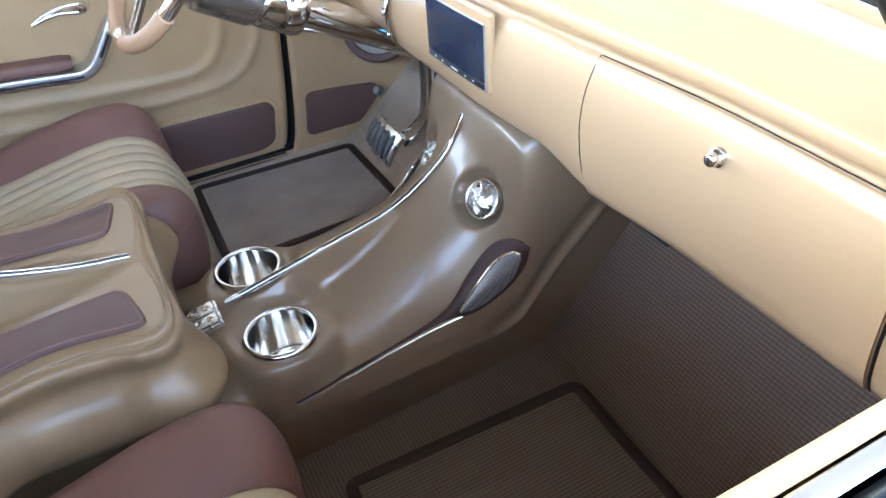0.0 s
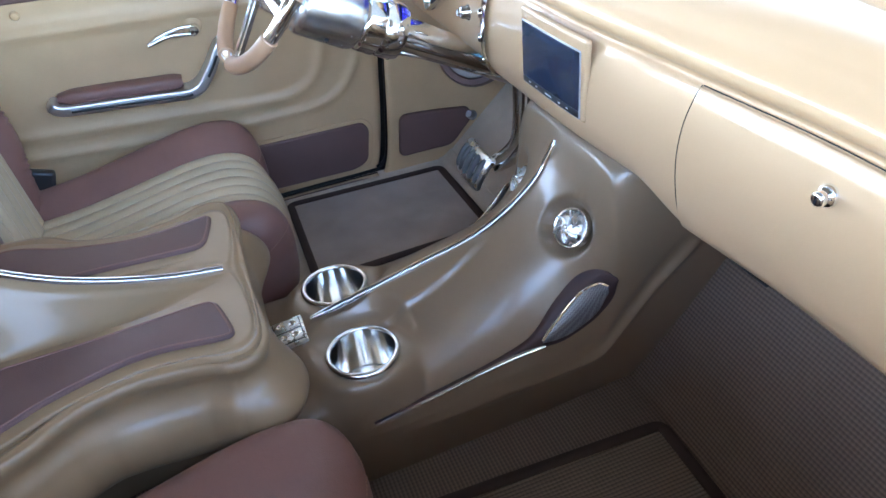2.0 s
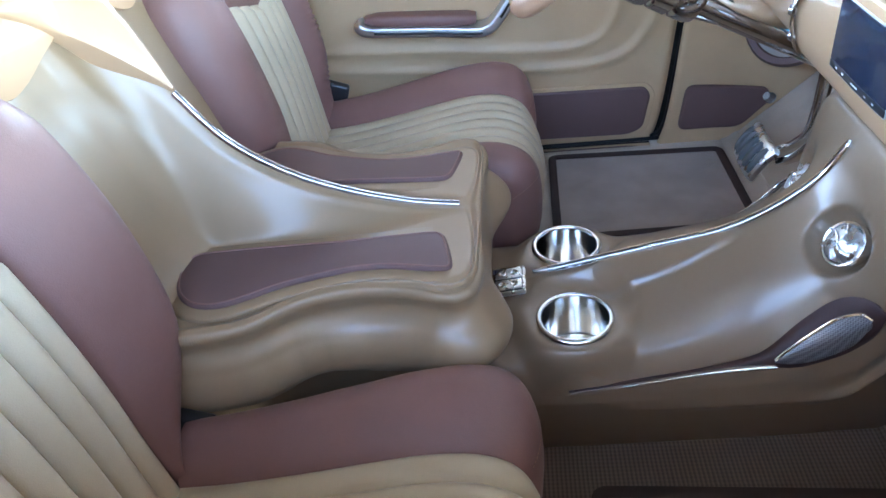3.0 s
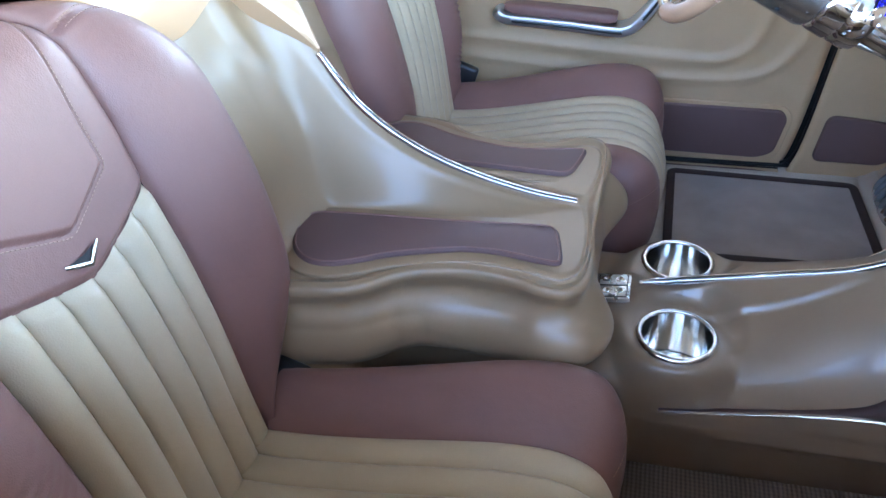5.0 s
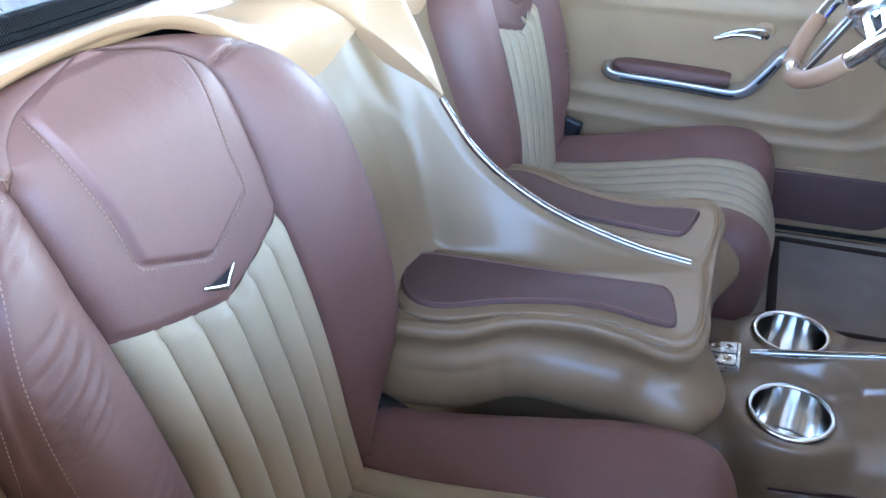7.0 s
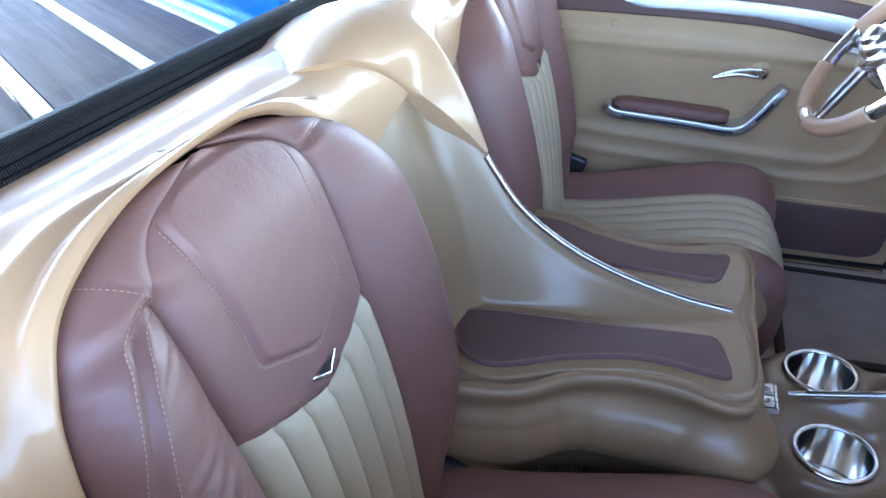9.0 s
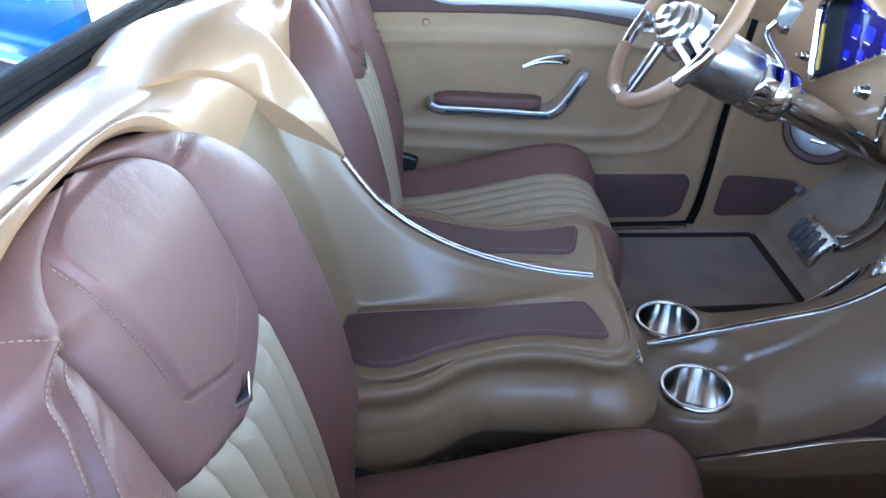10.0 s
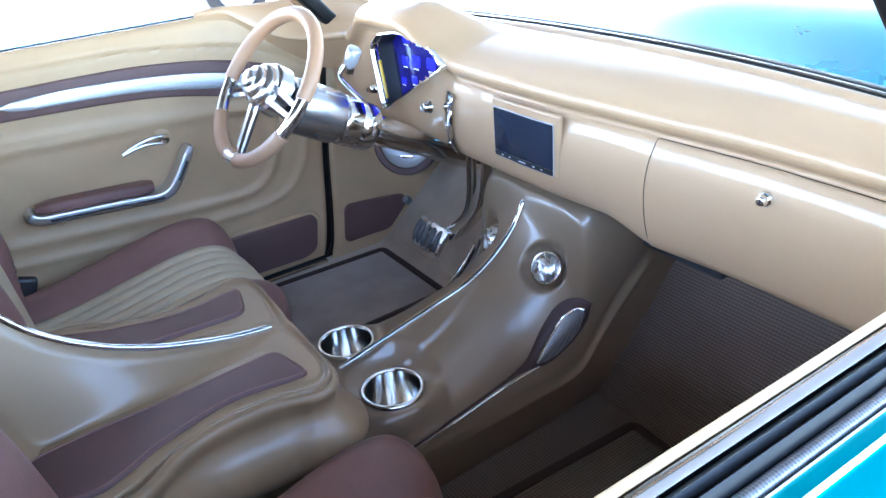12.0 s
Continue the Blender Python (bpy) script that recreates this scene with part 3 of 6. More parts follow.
# the shaded gap behind the seats, put in as a near-black sheet
structure("wall_seat_recess", moved(box(0.01, 1.37, 0.42, 0), pose(-0.655, 0, 0.490)), BLACK_AND_SHADE, "near-black panel standing in for the shade behind the seat backs", "wall", False)
structure("wall_rear", moved(box(0.03, 1.7, 0.70, 0), pose(-0.70, 0, 0.33)), TAN, "tan rear cab wall behind the seats", "wall", False)


# ---- doors ----
def door_y(z):
    return pchip([-0.06, 0.0, 0.15, 0.30, 0.45, 0.58, 0.64, 0.675, 0.69, 0.692], [0.800, 0.797, 0.793, 0.789, 0.787, 0.783, 0.782, 0.787, 0.797, 0.803], z)


def door_front(z):
    return pchip([-0.05, -0.01, 0.03, 0.31, 0.5, 0.69], [0.285, 0.312, 0.325, 0.358, 0.385, 0.42], z)


def bead(x, z, line, wide, high):
    """Height of a soft raised line through control points (x, z)."""
    c = smooth_curve(line, 40)
    p = np.stack([x, z], -1)
    d = np.full(x.shape, 9.0)
    for a, b in zip(c[:-1], c[1:]):
        s = b - a
        t = np.clip(((p - a) @ s) / (s @ s), 0, 1)
        d = np.minimum(d, np.linalg.norm(p - a - t[..., None] * s, axis=-1))
    return high * np.exp(-(d / wide) ** 2)


def door_panel():
    zs = np.concatenate([np.linspace(-0.045, 0.675, 110), [0.683, 0.688, 0.691, 0.692]])
    us = np.linspace(0, 1, 120)
    z = np.repeat(zs[:, None], len(us), 1)
    x = -0.56 + us[None] * (door_front(zs)[:, None] + 0.56)
    y = np.repeat(door_y(zs)[:, None], len(us), 1)
    relief = bead(x, z, [(-0.6, 0.300), (-0.2, 0.265), (0.06, 0.246), (0.15, 0.252), (0.205, 0.30), (0.228, 0.40), (0.20, 0.455), (0.0, 0.475), (-0.3, 0.49), (-0.6, 0.50)], 0.012, 0.008)
    relief += bead(x, z, [(-0.6, 0.250), (-0.2, 0.215), (0.08, 0.200), (0.22, 0.215), (0.285, 0.28), (0.31, 0.36), (0.32, 0.44)], 0.011, 0.007)
    relief += bead(x, z, [(-0.6, 0.525), (-0.2, 0.505), (0.10, 0.478), (0.25, 0.44)], 0.010, 0.005)
    relief -= bead(x, z, [(-0.6, 0.654), (-0.3, 0.652), (-0.03, 0.645), (0.21, 0.604), (0.33, 0.54)], 0.0035, 0.005)
    relief += bead(x, z, [(-0.6, 0.663), (-0.3, 0.662), (-0.03, 0.655), (0.22, 0.614), (0.36, 0.545)], 0.010, 0.006)
    edge = 1 - step(0.0, 0.012, door_front(zs)[:, None] - x)
    p = np.stack([x, y - relief * (1 - step(0.6, 0.665, z) * 0.3) + 0.02 * edge, z], -1)
    return grid(p)


def on_door(line, sg, lift=0.0):
    """A flat outline (x, z) laid on a door as a pad; local height points into the cab."""
    def lay(piece):
        v, f = piece
        v = np.asarray(v)
        return np.c_[v[:, 0], sg * (door_y(v[:, 1]) - lift - v[:, 2]), v[:, 1]], f
    return lay


def dense(line, gap=0.02):
    p = np.asarray(line, float)
    out = []
    for a, b in zip(p, np.roll(p, -1, 0)):
        k = max(1, int(np.linalg.norm(b - a) / gap))
        out += [a + (b - a) * i / k for i in range(k)]
    return np.array(out)


def ribbon_band(top, bottom, n=40):
    t, b = smooth_curve(top, n), smooth_curve(bottom, n)
    return np.vstack([t, b[::-1]])


def build_door(sg, side):
    door = structure("door_" + side, door_panel() if sg > 0 else mirrored(door_panel()), TAN_LEATHER, "tan upholstered door panel with moulded ridges", "door")
    pads = lambda n, line, h, bev, m, lift=0.0, label="": part(n, on_door(line, sg, lift)(cushion(line, h, bev)), m, door, label)
    # lower kick pad
    pads("lower_pad", dense(rounded([(-0.42, 0.150), (0.285, 0.137), (0.300, 0.115), (0.285, 0.028), (0.25, 0.012), (-0.42, 0.022)], 0.03)), 0.010, 0.006, MAROON_PAD, 0.0, "maroon vinyl lower pad")
    pads("pad_border", dense(rounded([(-0.42, 0.158), (0.292, 0.146), (0.312, 0.118), (0.296, 0.018), (0.255, 0.000), (-0.42, 0.012)], 0.035)), 0.004, 0.003, TAN_LEATHER)
    # upper band and its bright insert
    band = ribbon_band([(-0.50, 0.622), (-0.33, 0.620), (-0.08, 0.617), (0.10, 0.598), (0.22, 0.568), (0.30, 0.535)], [(-0.50, 0.562), (-0.35, 0.558), (-0.06, 0.542), (0.13, 0.505), (0.24, 0.474), (0.29, 0.458)])
    pads("upper_band", band, 0.010, 0.006, MAROON_PAD, 0.0, "maroon padded band")
    ins = ribbon_band([(-0.345, 0.590), (-0.30, 0.597), (-0.17, 0.598), (0.01, 0.584), (0.14, 0.561), (0.24, 0.532)], [(-0.345, 0.586), (-0.30, 0.574), (-0.17, 0.568), (-0.04, 0.557), (0.13, 0.526), (0.235, 0.500)])
    part("bright_insert", on_door(ins, sg, 0.009)(cushion(ins, 0.004, 0.003)), DOTTED, door, "ribbed bright metal insert")
    # sill rubber and outer skin
    part("reveal_strip", sweep([(x, sg * 0.8075, 0.688) for x in np.linspace(-0.6, 0.44, 30)], [(-0.0045, -0.012), (0.0045, -0.012), (0.0045, 0.002), (0.001, 0.0045), (-0.003, 0.004), (-0.0045, 0.001)]), STEEL, door, "bright reveal strip along the sill")
    part("window_seal", sweep([(x, sg * 0.8225, 0.688) for x in np.linspace(-0.6, 0.46, 30)], [(-0.0085, -0.03), (0.0085, -0.03), (0.0085, 0.001), (0.004, 0.006), (0.0, 0.0), (-0.004, 0.005), (-0.0085, 0.001)]), BLACK_RUBBER, door, "black rubber window seal")
    part("seal_bead", tube([(x, sg * 0.8355, 0.687) for x in np.linspace(-0.6, 0.46, 20)], 0.0042, 8), GRILLE, door, "grey rubber bead along the seal")
    skin = [[(x, sg * y, z) for x in np.linspace(-0.62, 0.48, 12)] for y, z in smooth_curve([(0.839, 0.670), (0.8405, 0.686), (0.850, 0.690), (0.89, 0.674), (0.93, 0.60), (0.950, 0.4), (0.945, 0.0), (0.92, -0.2)], 36)]
    part("outer_skin", grid(skin), TEAL, door, "glossy turquoise painted outer door skin")
    for dy, z in ((0.8425, 0.6885), (0.8535, 0.6905)):
        part("pinstripe", tube([(x, sg * dy, z) for x in np.linspace(-0.62, 0.48, 12)], 0.0017, 6), WHITE_MARK, door)
    # black gap round the door
    gap = [(-0.50, -0.004), (0.25, -0.004), (0.300, 0.004), (0.328, 0.035), (0.345, 0.15), (0.363, 0.31), (0.39, 0.48), (0.41, 0.60)]
    c = smooth_curve(gap, 50)
    part("door_seal", tube(np.c_[c[:, 0] + 0.006, np.full(50, sg * 0.790), c[:, 1]], 0.0048, 8, up=(0, 1, 0)), BLACK_RUBBER, door, "black rubber door seal")
    part("sill_plate", sweep([(x, sg * 0.772, -0.010) for x in np.linspace(-0.45, 0.30, 12)], [(-0.012, -0.012), (0.012, -0.012), (0.012, 0.004), (-0.006, 0.007), (-0.012, 0.002)]), STEEL, door, "bright metal sill plate")
    part("jamb", moved(box(0.20, 0.02, 0.74, 0), pose(0.36, sg * 0.822, 0.30)), BLACK_RUBBER, door)
    part("shell", moved(box(0.95, 0.02, 0.72, 0), pose(-0.12, sg * 0.838, 0.30)), BLACK_RUBBER, door)
    return door


door_l, door_r = build_door(1, "left"), build_door(-1, "right")


def door_fittings(sg, door):
    """Armrest with its pull handle, and the inside release lever."""
    y0 = sg * 0.787
    arm = new("armrest")
    arm.location, arm.parent = (-0.2, y0, 0.335), door
    arm["label"] = "maroon armrest on a bright metal pull"
    bar = smooth_curve([(-0.365, 0.362), (-0.345, 0.345), (-0.29, 0.339), (-0.19, 0.331), (-0.10, 0.322), (-0.075, 0.324), (-0.055, 0.335), (-0.03, 0.365), (-0.005, 0.402), (0.008, 0.420)], 50)
    sec = rounded([(-0.026, -0.013), (0.026, -0.0115), (0.028, 0.011), (-0.026, 0.012)], 0.0055, 4)
    pull = part("pull", sweep(np.c_[bar[:, 0], np.full(50, y0 - sg * 0.028), bar[:, 1]], sec, up=(0, 0, 1), scale=pchip([0, 0.03, 0.5, 0.9, 1], [0.5, 0.95, 1, 0.85, 0.55], np.linspace(0, 1, 50))), PULL_METAL, arm, "satin bright metal pull")
    for a, b in ((0.16, 0.52), (0.72, 0.86)):
        i, j = int(a * 50), int(b * 50)
        part("slot", tube(np.c_[bar[i:j, 0], np.full(j - i, y0 - sg * 0.0566), bar[i:j, 1]], 0.0030, 6), BLACK_PLASTIC, arm)
    pad = smooth_curve([(-0.345, 0.358), (-0.25, 0.352), (-0.17, 0.346), (-0.095, 0.340)], 24)
    part("pad", sweep(np.c_[pad[:, 0], np.full(24, y0 - sg * 0.024), pad[:, 1] + 0.008], rounded([(-0.024, -0.014), (0.024, -0.014), (0.022, 0.011), (-0.022, 0.011)], 0.010, 4), scale=pchip([0, 0.12, 0.9, 1], [0.55, 1, 1, 0.75], np.linspace(0, 1, 24))), MAROON, arm, "maroon leather pad")
    lever = thing("door_lever", "polished inside door release lever on a round boss", "door handle", "door levers", (-0.043, y0, 0.447))
    part("boss", moved(lathe([(0, 0.008), (0.017, 0.008), (0.021, 0.004), (0.022, 0.0)], 24), aim((-0.043, y0 + sg * 0.004, 0.449), (0, -sg, 0))), TAN_LEATHER, lever)
    part("hub", moved(lathe([(0, 0.030), (0.009, 0.029), (0.013, 0.022), (0.013, 0.0)], 20), aim((-0.041, y0, 0.445), (0, -sg, 0))), CHROME, lever)
    up = smooth_curve([(-0.045, 0.455), (-0.075, 0.455), (-0.110, 0.447), (-0.140, 0.434)], 20)
    lo = smooth_curve([(-0.045, 0.438), (-0.080, 0.443), (-0.110, 0.440), (-0.140, 0.432)], 20)
    for c in (up, lo):
        part("arm", tube(np.c_[c[:, 0], np.full(20, y0 - sg * 0.024), c[:, 1]], 0.0042, 8, up=(0, 1, 0)), CHROME, lever)
    lock = thing("door_lock_knob", "round tan lock knob on the door panel", "knob", "door lock knobs", (-0.36, y0, 0.545))
    part("knob", moved(lathe([(0, 0.010), (0.007, 0.009), (0.009, 0.004), (0.011, 0.0)], 16), aim((-0.362, y0, 0.535), (0, -sg, 0))), TAN_LEATHER, lock)


door_fittings(1, door_l)
door_fittings(-1, door_r)


# ---- kick panels ----
def kick(sg, side):
    rows = []
    for q in np.concatenate([[0, 0.004, 0.012], np.linspace(0.03, 1, 36)]):
        rows.append([])
        for z in np.linspace(-0.03, 0.60, 40):
            a = float(door_front(z)) + 0.009
            x = a + (0.84 - a) * q
            rows[-1].append((x, sg * (0.775 + 0.012 * (q == 0) + 0.003 * (q == 0.004) - 0.05 * float(step(0.42, 0.8, x)) - 0.06 * float(step(0.18, 0.42, z) * step(0.40, 0.62, x))), z))
    k = structure("wall_kick_" + side, grid(rows), TAN_LEATHER, "tan kick panel ahead of the door", "wall")
    def lay(piece):
        v, f = piece
        return np.c_[v[:, 0], sg * (0.772 - 0.05 * step(0.42, 0.8, v[:, 0]) - v[:, 2]), v[:, 1]], f
    line = dense(rounded([(0.377, 0.140), (0.556, 0.126), (0.566, 0.098), (0.505, 0.027), (0.362, 0.026)], 0.022))
    part("kick_pad", lay(cushion(line, 0.010, 0.006)), MAROON_PAD, k, "maroon vinyl inset")
    return k


kick(1, "left")
kick(-1, "right")


# ---- rear console between the seats ----
def spine(x):
    return pchip([-0.62, -0.55, -0.50, -0.45, -0.401, -0.338, -0.274, -0.21, -0.148, -0.098, -0.06], [0.78, 0.705, 0.622, 0.536, 0.465, 0.414, 0.381, 0.359, 0.344, 0.337, 0.330], x)


def shelf_edge(x):
    return pchip([-0.62, -0.46, -0.40, -0.36, -0.332, -0.304, -0.265, -0.21, -0.15, -0.115], [0.250, 0.246, 0.240, 0.233, 0.219, 0.196, 0.177, 0.168, 0.175, 0.188], x)


def console_top(x, y):
    """Height of the rear console's upper side."""
    x, y = np.asarray(x, float), abs(np.asarray(y, float))
    crease = pchip([-0.62, -0.55, -0.50, -0.469, -0.40, -0.34, -0.26, -0.19, -0.12, -0.06], [0.19, 0.145, 0.098, 0.066, 0.056, 0.051, 0.046, 0.033, 0.020, 0.016], x)
    shelf = 0.333 + 0.003 * step(-0.2, -0.1, x)
    # a rounded crown under the bright strip, a steep flank, a tight fillet into the shelf
    run = (np.sqrt(y**2 + 0.010**2) - 0.010) / np.maximum(crease - 0.006, 0.004)
    rear = step(-0.46, -0.54, x)
    flank = spine(x) - (spine(x) - shelf) * np.minimum(run, 1.6) ** (1 - 0.25 * rear) + 0.0022 * np.exp(-((y - 0.014) / 0.004) ** 2)
    z = 0.5 * (flank + shelf + np.sqrt((flank - shelf) ** 2 + 0.00006))
    wall = (-0.455 + pchip([0, 0.05, 0.09, 0.13, 0.165, 0.25], [0.020, 0.013, -0.004, -0.012, -0.014, -0.014], y) - x) / 0.10
    w = shelf + 0.315 * (0.5 * (wall + np.sqrt(wall**2 + 0.02)) - 0.03) - 0.25 * step(0.1, -0.9, wall)
    z = 0.5 * (z + w + np.sqrt((z - w) ** 2 + 0.00012 + 0.004 * step(-0.42, -0.50, x) + 0.060 * step(0.36, 0.52, np.maximum(z, w)) * step(0.03, 0.13, y)))
    cap = pchip([0, 0.05, 0.09, 0.13, 0.165, 0.20, 0.255, 0.30], [0.70, 0.660, 0.645, 0.625, 0.622, 0.640, 0.680, 0.70], y)
    return np.minimum(z, cap)


def rear_console():
    xs = np.concatenate([np.linspace(-0.575, -0.44, 50), np.linspace(-0.435, -0.118, 70)])
    edge = [(x, float(shelf_edge(x)), x) for x in xs]
    corner = smooth_curve([(-0.115, 0.188), (-0.093, 0.190), (-0.076, 0.178), (-0.068, 0.150), (-0.066, 0.10), (-0.066, 0.05), (-0.067, 0.0)], 36)
    edge += [(x, y, -0.115) for x, y in corner]
    rs = np.concatenate([np.linspace(0, 0.42, 44), np.linspace(0.43, 0.84, 26), np.linspace(0.85, 1, 22)])
    rows = []
    for x, y, cx in edge:
        px, py = cx + (x - cx) * rs, y * rs
        d = (1 - rs) * math.hypot(x - cx, y)
        z = console_top(px, py) + 0.0035 * np.exp(-((d - 0.004) / 0.006) ** 2) - 0.0025 * np.exp(-((d - 0.017) / 0.006) ** 2)
        # the wall leans back under the moulded panel
        px = px - pchip([0, 0.02, 0.055, 0.09, 0.13, 0.165, 0.205, 0.255, 0.30], [0, 0.005, 0.010, 0.008, 0.013, 0.014, 0.008, 0, 0], py) * step(0.42, 0.60, z)
        rows.append(np.stack([px, py, z], -1))
    rows = np.array(rows)
    rim = rows[:, -1]
    t = np.gradient(rim[:, :2], axis=0)
    nrm = np.stack([-t[:, 1], t[:, 0]], 1)
    nrm /= np.linalg.norm(nrm, axis=1, keepdims=True)
    if nrm[10, 1] < 0:
        nrm = -nrm
    # rolled lip, a deep hollow below it, then a full belly that tucks under
    wall = smooth_curve([(0.0, 0.0), (0.005, -0.0015), (0.008, -0.006), (0.0080, -0.012), (0.0045, -0.020), (0.002, -0.028), (0.004, -0.036), (0.011, -0.046), (0.020, -0.056), (0.0275, -0.067), (0.032, -0.080), (0.032, -0.094), (0.025, -0.107), (0.006, -0.116), (-0.040, -0.120), (-0.065, -0.135), (-0.068, -0.22)], 70)[1:]
    front = step(-0.12, -0.07, rim[:, 0])
    skirt = []
    for d, dz in wall:
        dd = d * (1 - 0.35 * step(-0.22, -0.34, rim[:, 0]) * float(step(0.006, 0.022, d))) * (1 - 0.75 * front * step(0.14, 0.06, rim[:, 1])) + 0.008 * front * step(0.10, 0.16, rim[:, 1]) * math.exp(-((dz + 0.085) / 0.02) ** 2)
        skirt.append(np.c_[rim[:, :2] + nrm * dd[:, None], np.minimum(rim[:, 2], 0.337) + dz * (1 + 0.10 * step(-0.22, -0.42, rim[:, 0]) + 0.16 * np.exp(-(((rim[:, 0] + 0.19) / 0.08) ** 2)))])
    # the row nearest the middle of the front must meet its mirror image
    for k in skirt:
        k[-1, 1] = 0
    full = np.concatenate([rows, np.stack(skirt, 1)], 1)
    half = grid(full)
    return join(half, mirrored(half))


console_r = thing("rear_console", "satin taupe sculpted console between the bucket seats", "console", "", (-0.3, 0, 0.12))
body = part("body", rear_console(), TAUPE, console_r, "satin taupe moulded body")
PAD = [(-0.446, 0.089), (-0.395, 0.083), (-0.332, 0.080), (-0.254, 0.077), (-0.178, 0.071), (-0.130, 0.068), (-0.114, 0.075), (-0.106, 0.097), (-0.098, 0.138), (-0.102, 0.151), (-0.120, 0.151), (-0.169, 0.142), (-0.205, 0.1405), (-0.241, 0.146), (-0.309, 0.168), (-0.353, 0.191), (-0.386, 0.203), (-0.418, 0.199), (-0.445, 0.176), (-0.459, 0.140), (-0.459, 0.108)]
line = smooth_curve(PAD, 150, True)
for sg in (-1, 1):
    flat = line * (1, sg)
    plate = offset_outline(flat, -0.0185)
    v, f = cushion(plate, 0.0045, 0.003)
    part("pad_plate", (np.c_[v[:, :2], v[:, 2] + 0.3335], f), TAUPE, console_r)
    v, f = cushion(flat, 0.009, 0.0042)
    pad = part("arm_pad", (np.c_[v[:, :2], v[:, 2] + 0.3345], f), MAROON_PAD, console_r, "maroon vinyl arm pad")
    piping = offset_outline(flat, 0.0042)
    part("piping", tube(np.c_[piping, np.full(len(piping), 0.3435)], 0.0013, 6, True), MAROON, pad)
xs = np.linspace(-0.449, -0.096, 60)
sp = np.c_[xs, 0 * xs, spine(xs) + 0.004]
SECTION = [(-0.0052, -0.004), (0.0052, -0.004), (0.0052, 0.0008), (0.0042, 0.0022), (0.0026, 0.0024), (0.0018, 0.0006), (-0.0018, 0.0006), (-0.0026, 0.0024), (-0.0042, 0.0022), (-0.0052, 0.0008)]
strip = part("chrome_strip", sweep(sp, SECTION), CHROME, console_r, "grooved chrome strip along the spine")
part("groove", tube(sp + np.array([0, 0, 0.0004]), 0.0016, 6), BLACK_PLASTIC, strip, "dark line in the groove")


# ---- front console ----
CX = [-0.10, -0.05, 0.0, 0.055, 0.13, 0.20, 0.305, 0.36, 0.40, 0.425, 0.47, 0.56, 0.66]
CSEC = [  # per station: pairs of (out, up) from the ridge to the floor
    [(0, 0.185), (0.05, 0.185), (0.10, 0.180), (0.140, 0.160), (0.156, 0.135), (0.162, 0.112), (0.163, 0.092), (0.151, 0.035), (0.140, -0.02)],
    [(0, 0.187), (0.05, 0.185), (0.10, 0.178), (0.140, 0.160), (0.156, 0.135), (0.162, 0.112), (0.163, 0.092), (0.151, 0.035), (0.140, -0.02)],
    [(0, 0.203), (0.04, 0.196), (0.09, 0.186), (0.136, 0.166), (0.155, 0.138), (0.162, 0.113), (0.163, 0.093), (0.151, 0.035), (0.140, -0.02)],
    [(0, 0.219), (0.04, 0.202), (0.09, 0.190), (0.136, 0.172), (0.154, 0.140), (0.162, 0.114), (0.163, 0.094), (0.151, 0.037), (0.139, -0.02)],
    [(0, 0.237), (0.04, 0.222), (0.09, 0.200), (0.130, 0.174), (0.150, 0.145), (0.161, 0.116), (0.163, 0.095), (0.151, 0.040), (0.136, -0.02)],
    [(0, 0.252), (0.04, 0.238), (0.08, 0.217), (0.120, 0.184), (0.145, 0.150), (0.160, 0.118), (0.163, 0.097), (0.150, 0.040), (0.133, -0.02)],
    [(0, 0.284), (0.04, 0.268), (0.08, 0.240), (0.115, 0.200), (0.141, 0.162), (0.159, 0.122), (0.162, 0.100), (0.149, 0.045), (0.129, -0.02)],
    [(0, 0.323), (0.04, 0.307), (0.08, 0.278), (0.115, 0.236), (0.143, 0.188), (0.159, 0.132), (0.162, 0.106), (0.149, 0.048), (0.126, -0.02)],
    [(0, 0.372), (0.04, 0.360), (0.08, 0.340), (0.115, 0.300), (0.148, 0.232), (0.161, 0.150), (0.162, 0.118), (0.149, 0.055), (0.123, -0.02)],
    [(0, 0.412), (0.05, 0.412), (0.10, 0.408), (0.138, 0.385), (0.159, 0.300), (0.164, 0.190), (0.162, 0.145), (0.149, 0.070), (0.121, -0.02)],
    [(0, 0.430), (0.05, 0.430), (0.11, 0.428), (0.150, 0.410), (0.169, 0.335), (0.167, 0.245), (0.162, 0.195), (0.150, 0.090), (0.119, -0.02)],
    [(0, 0.440), (0.05, 0.440), (0.12, 0.440), (0.163, 0.425), (0.182, 0.360), (0.180, 0.310), (0.174, 0.260), (0.156, 0.120), (0.117, -0.02)],
    [(0, 0.440), (0.05, 0.440), (0.12, 0.440), (0.168, 0.425), (0.190, 0.370), (0.188, 0.325), (0.182, 0.280), (0.160, 0.130), (0.115, -0.02)],
]
CARR = np.array(CSEC)


NSEC = 150


def console_section(x):
    """Smooth half section of the front console at x."""
    ctrl = np.stack([np.stack([pchip(CX, CARR[:, k, c], x) for c in (0, 1)], -1) for k in range(CARR.shape[1])], -2)
    return smooth_curve(ctrl, NSEC)


CUPS = (0.055, 0.086, 0.193)
VENT, VENT_N = (0.384, 0.083, 0.300), Vector((-0.80, 0.28, 0.53)).normalized()


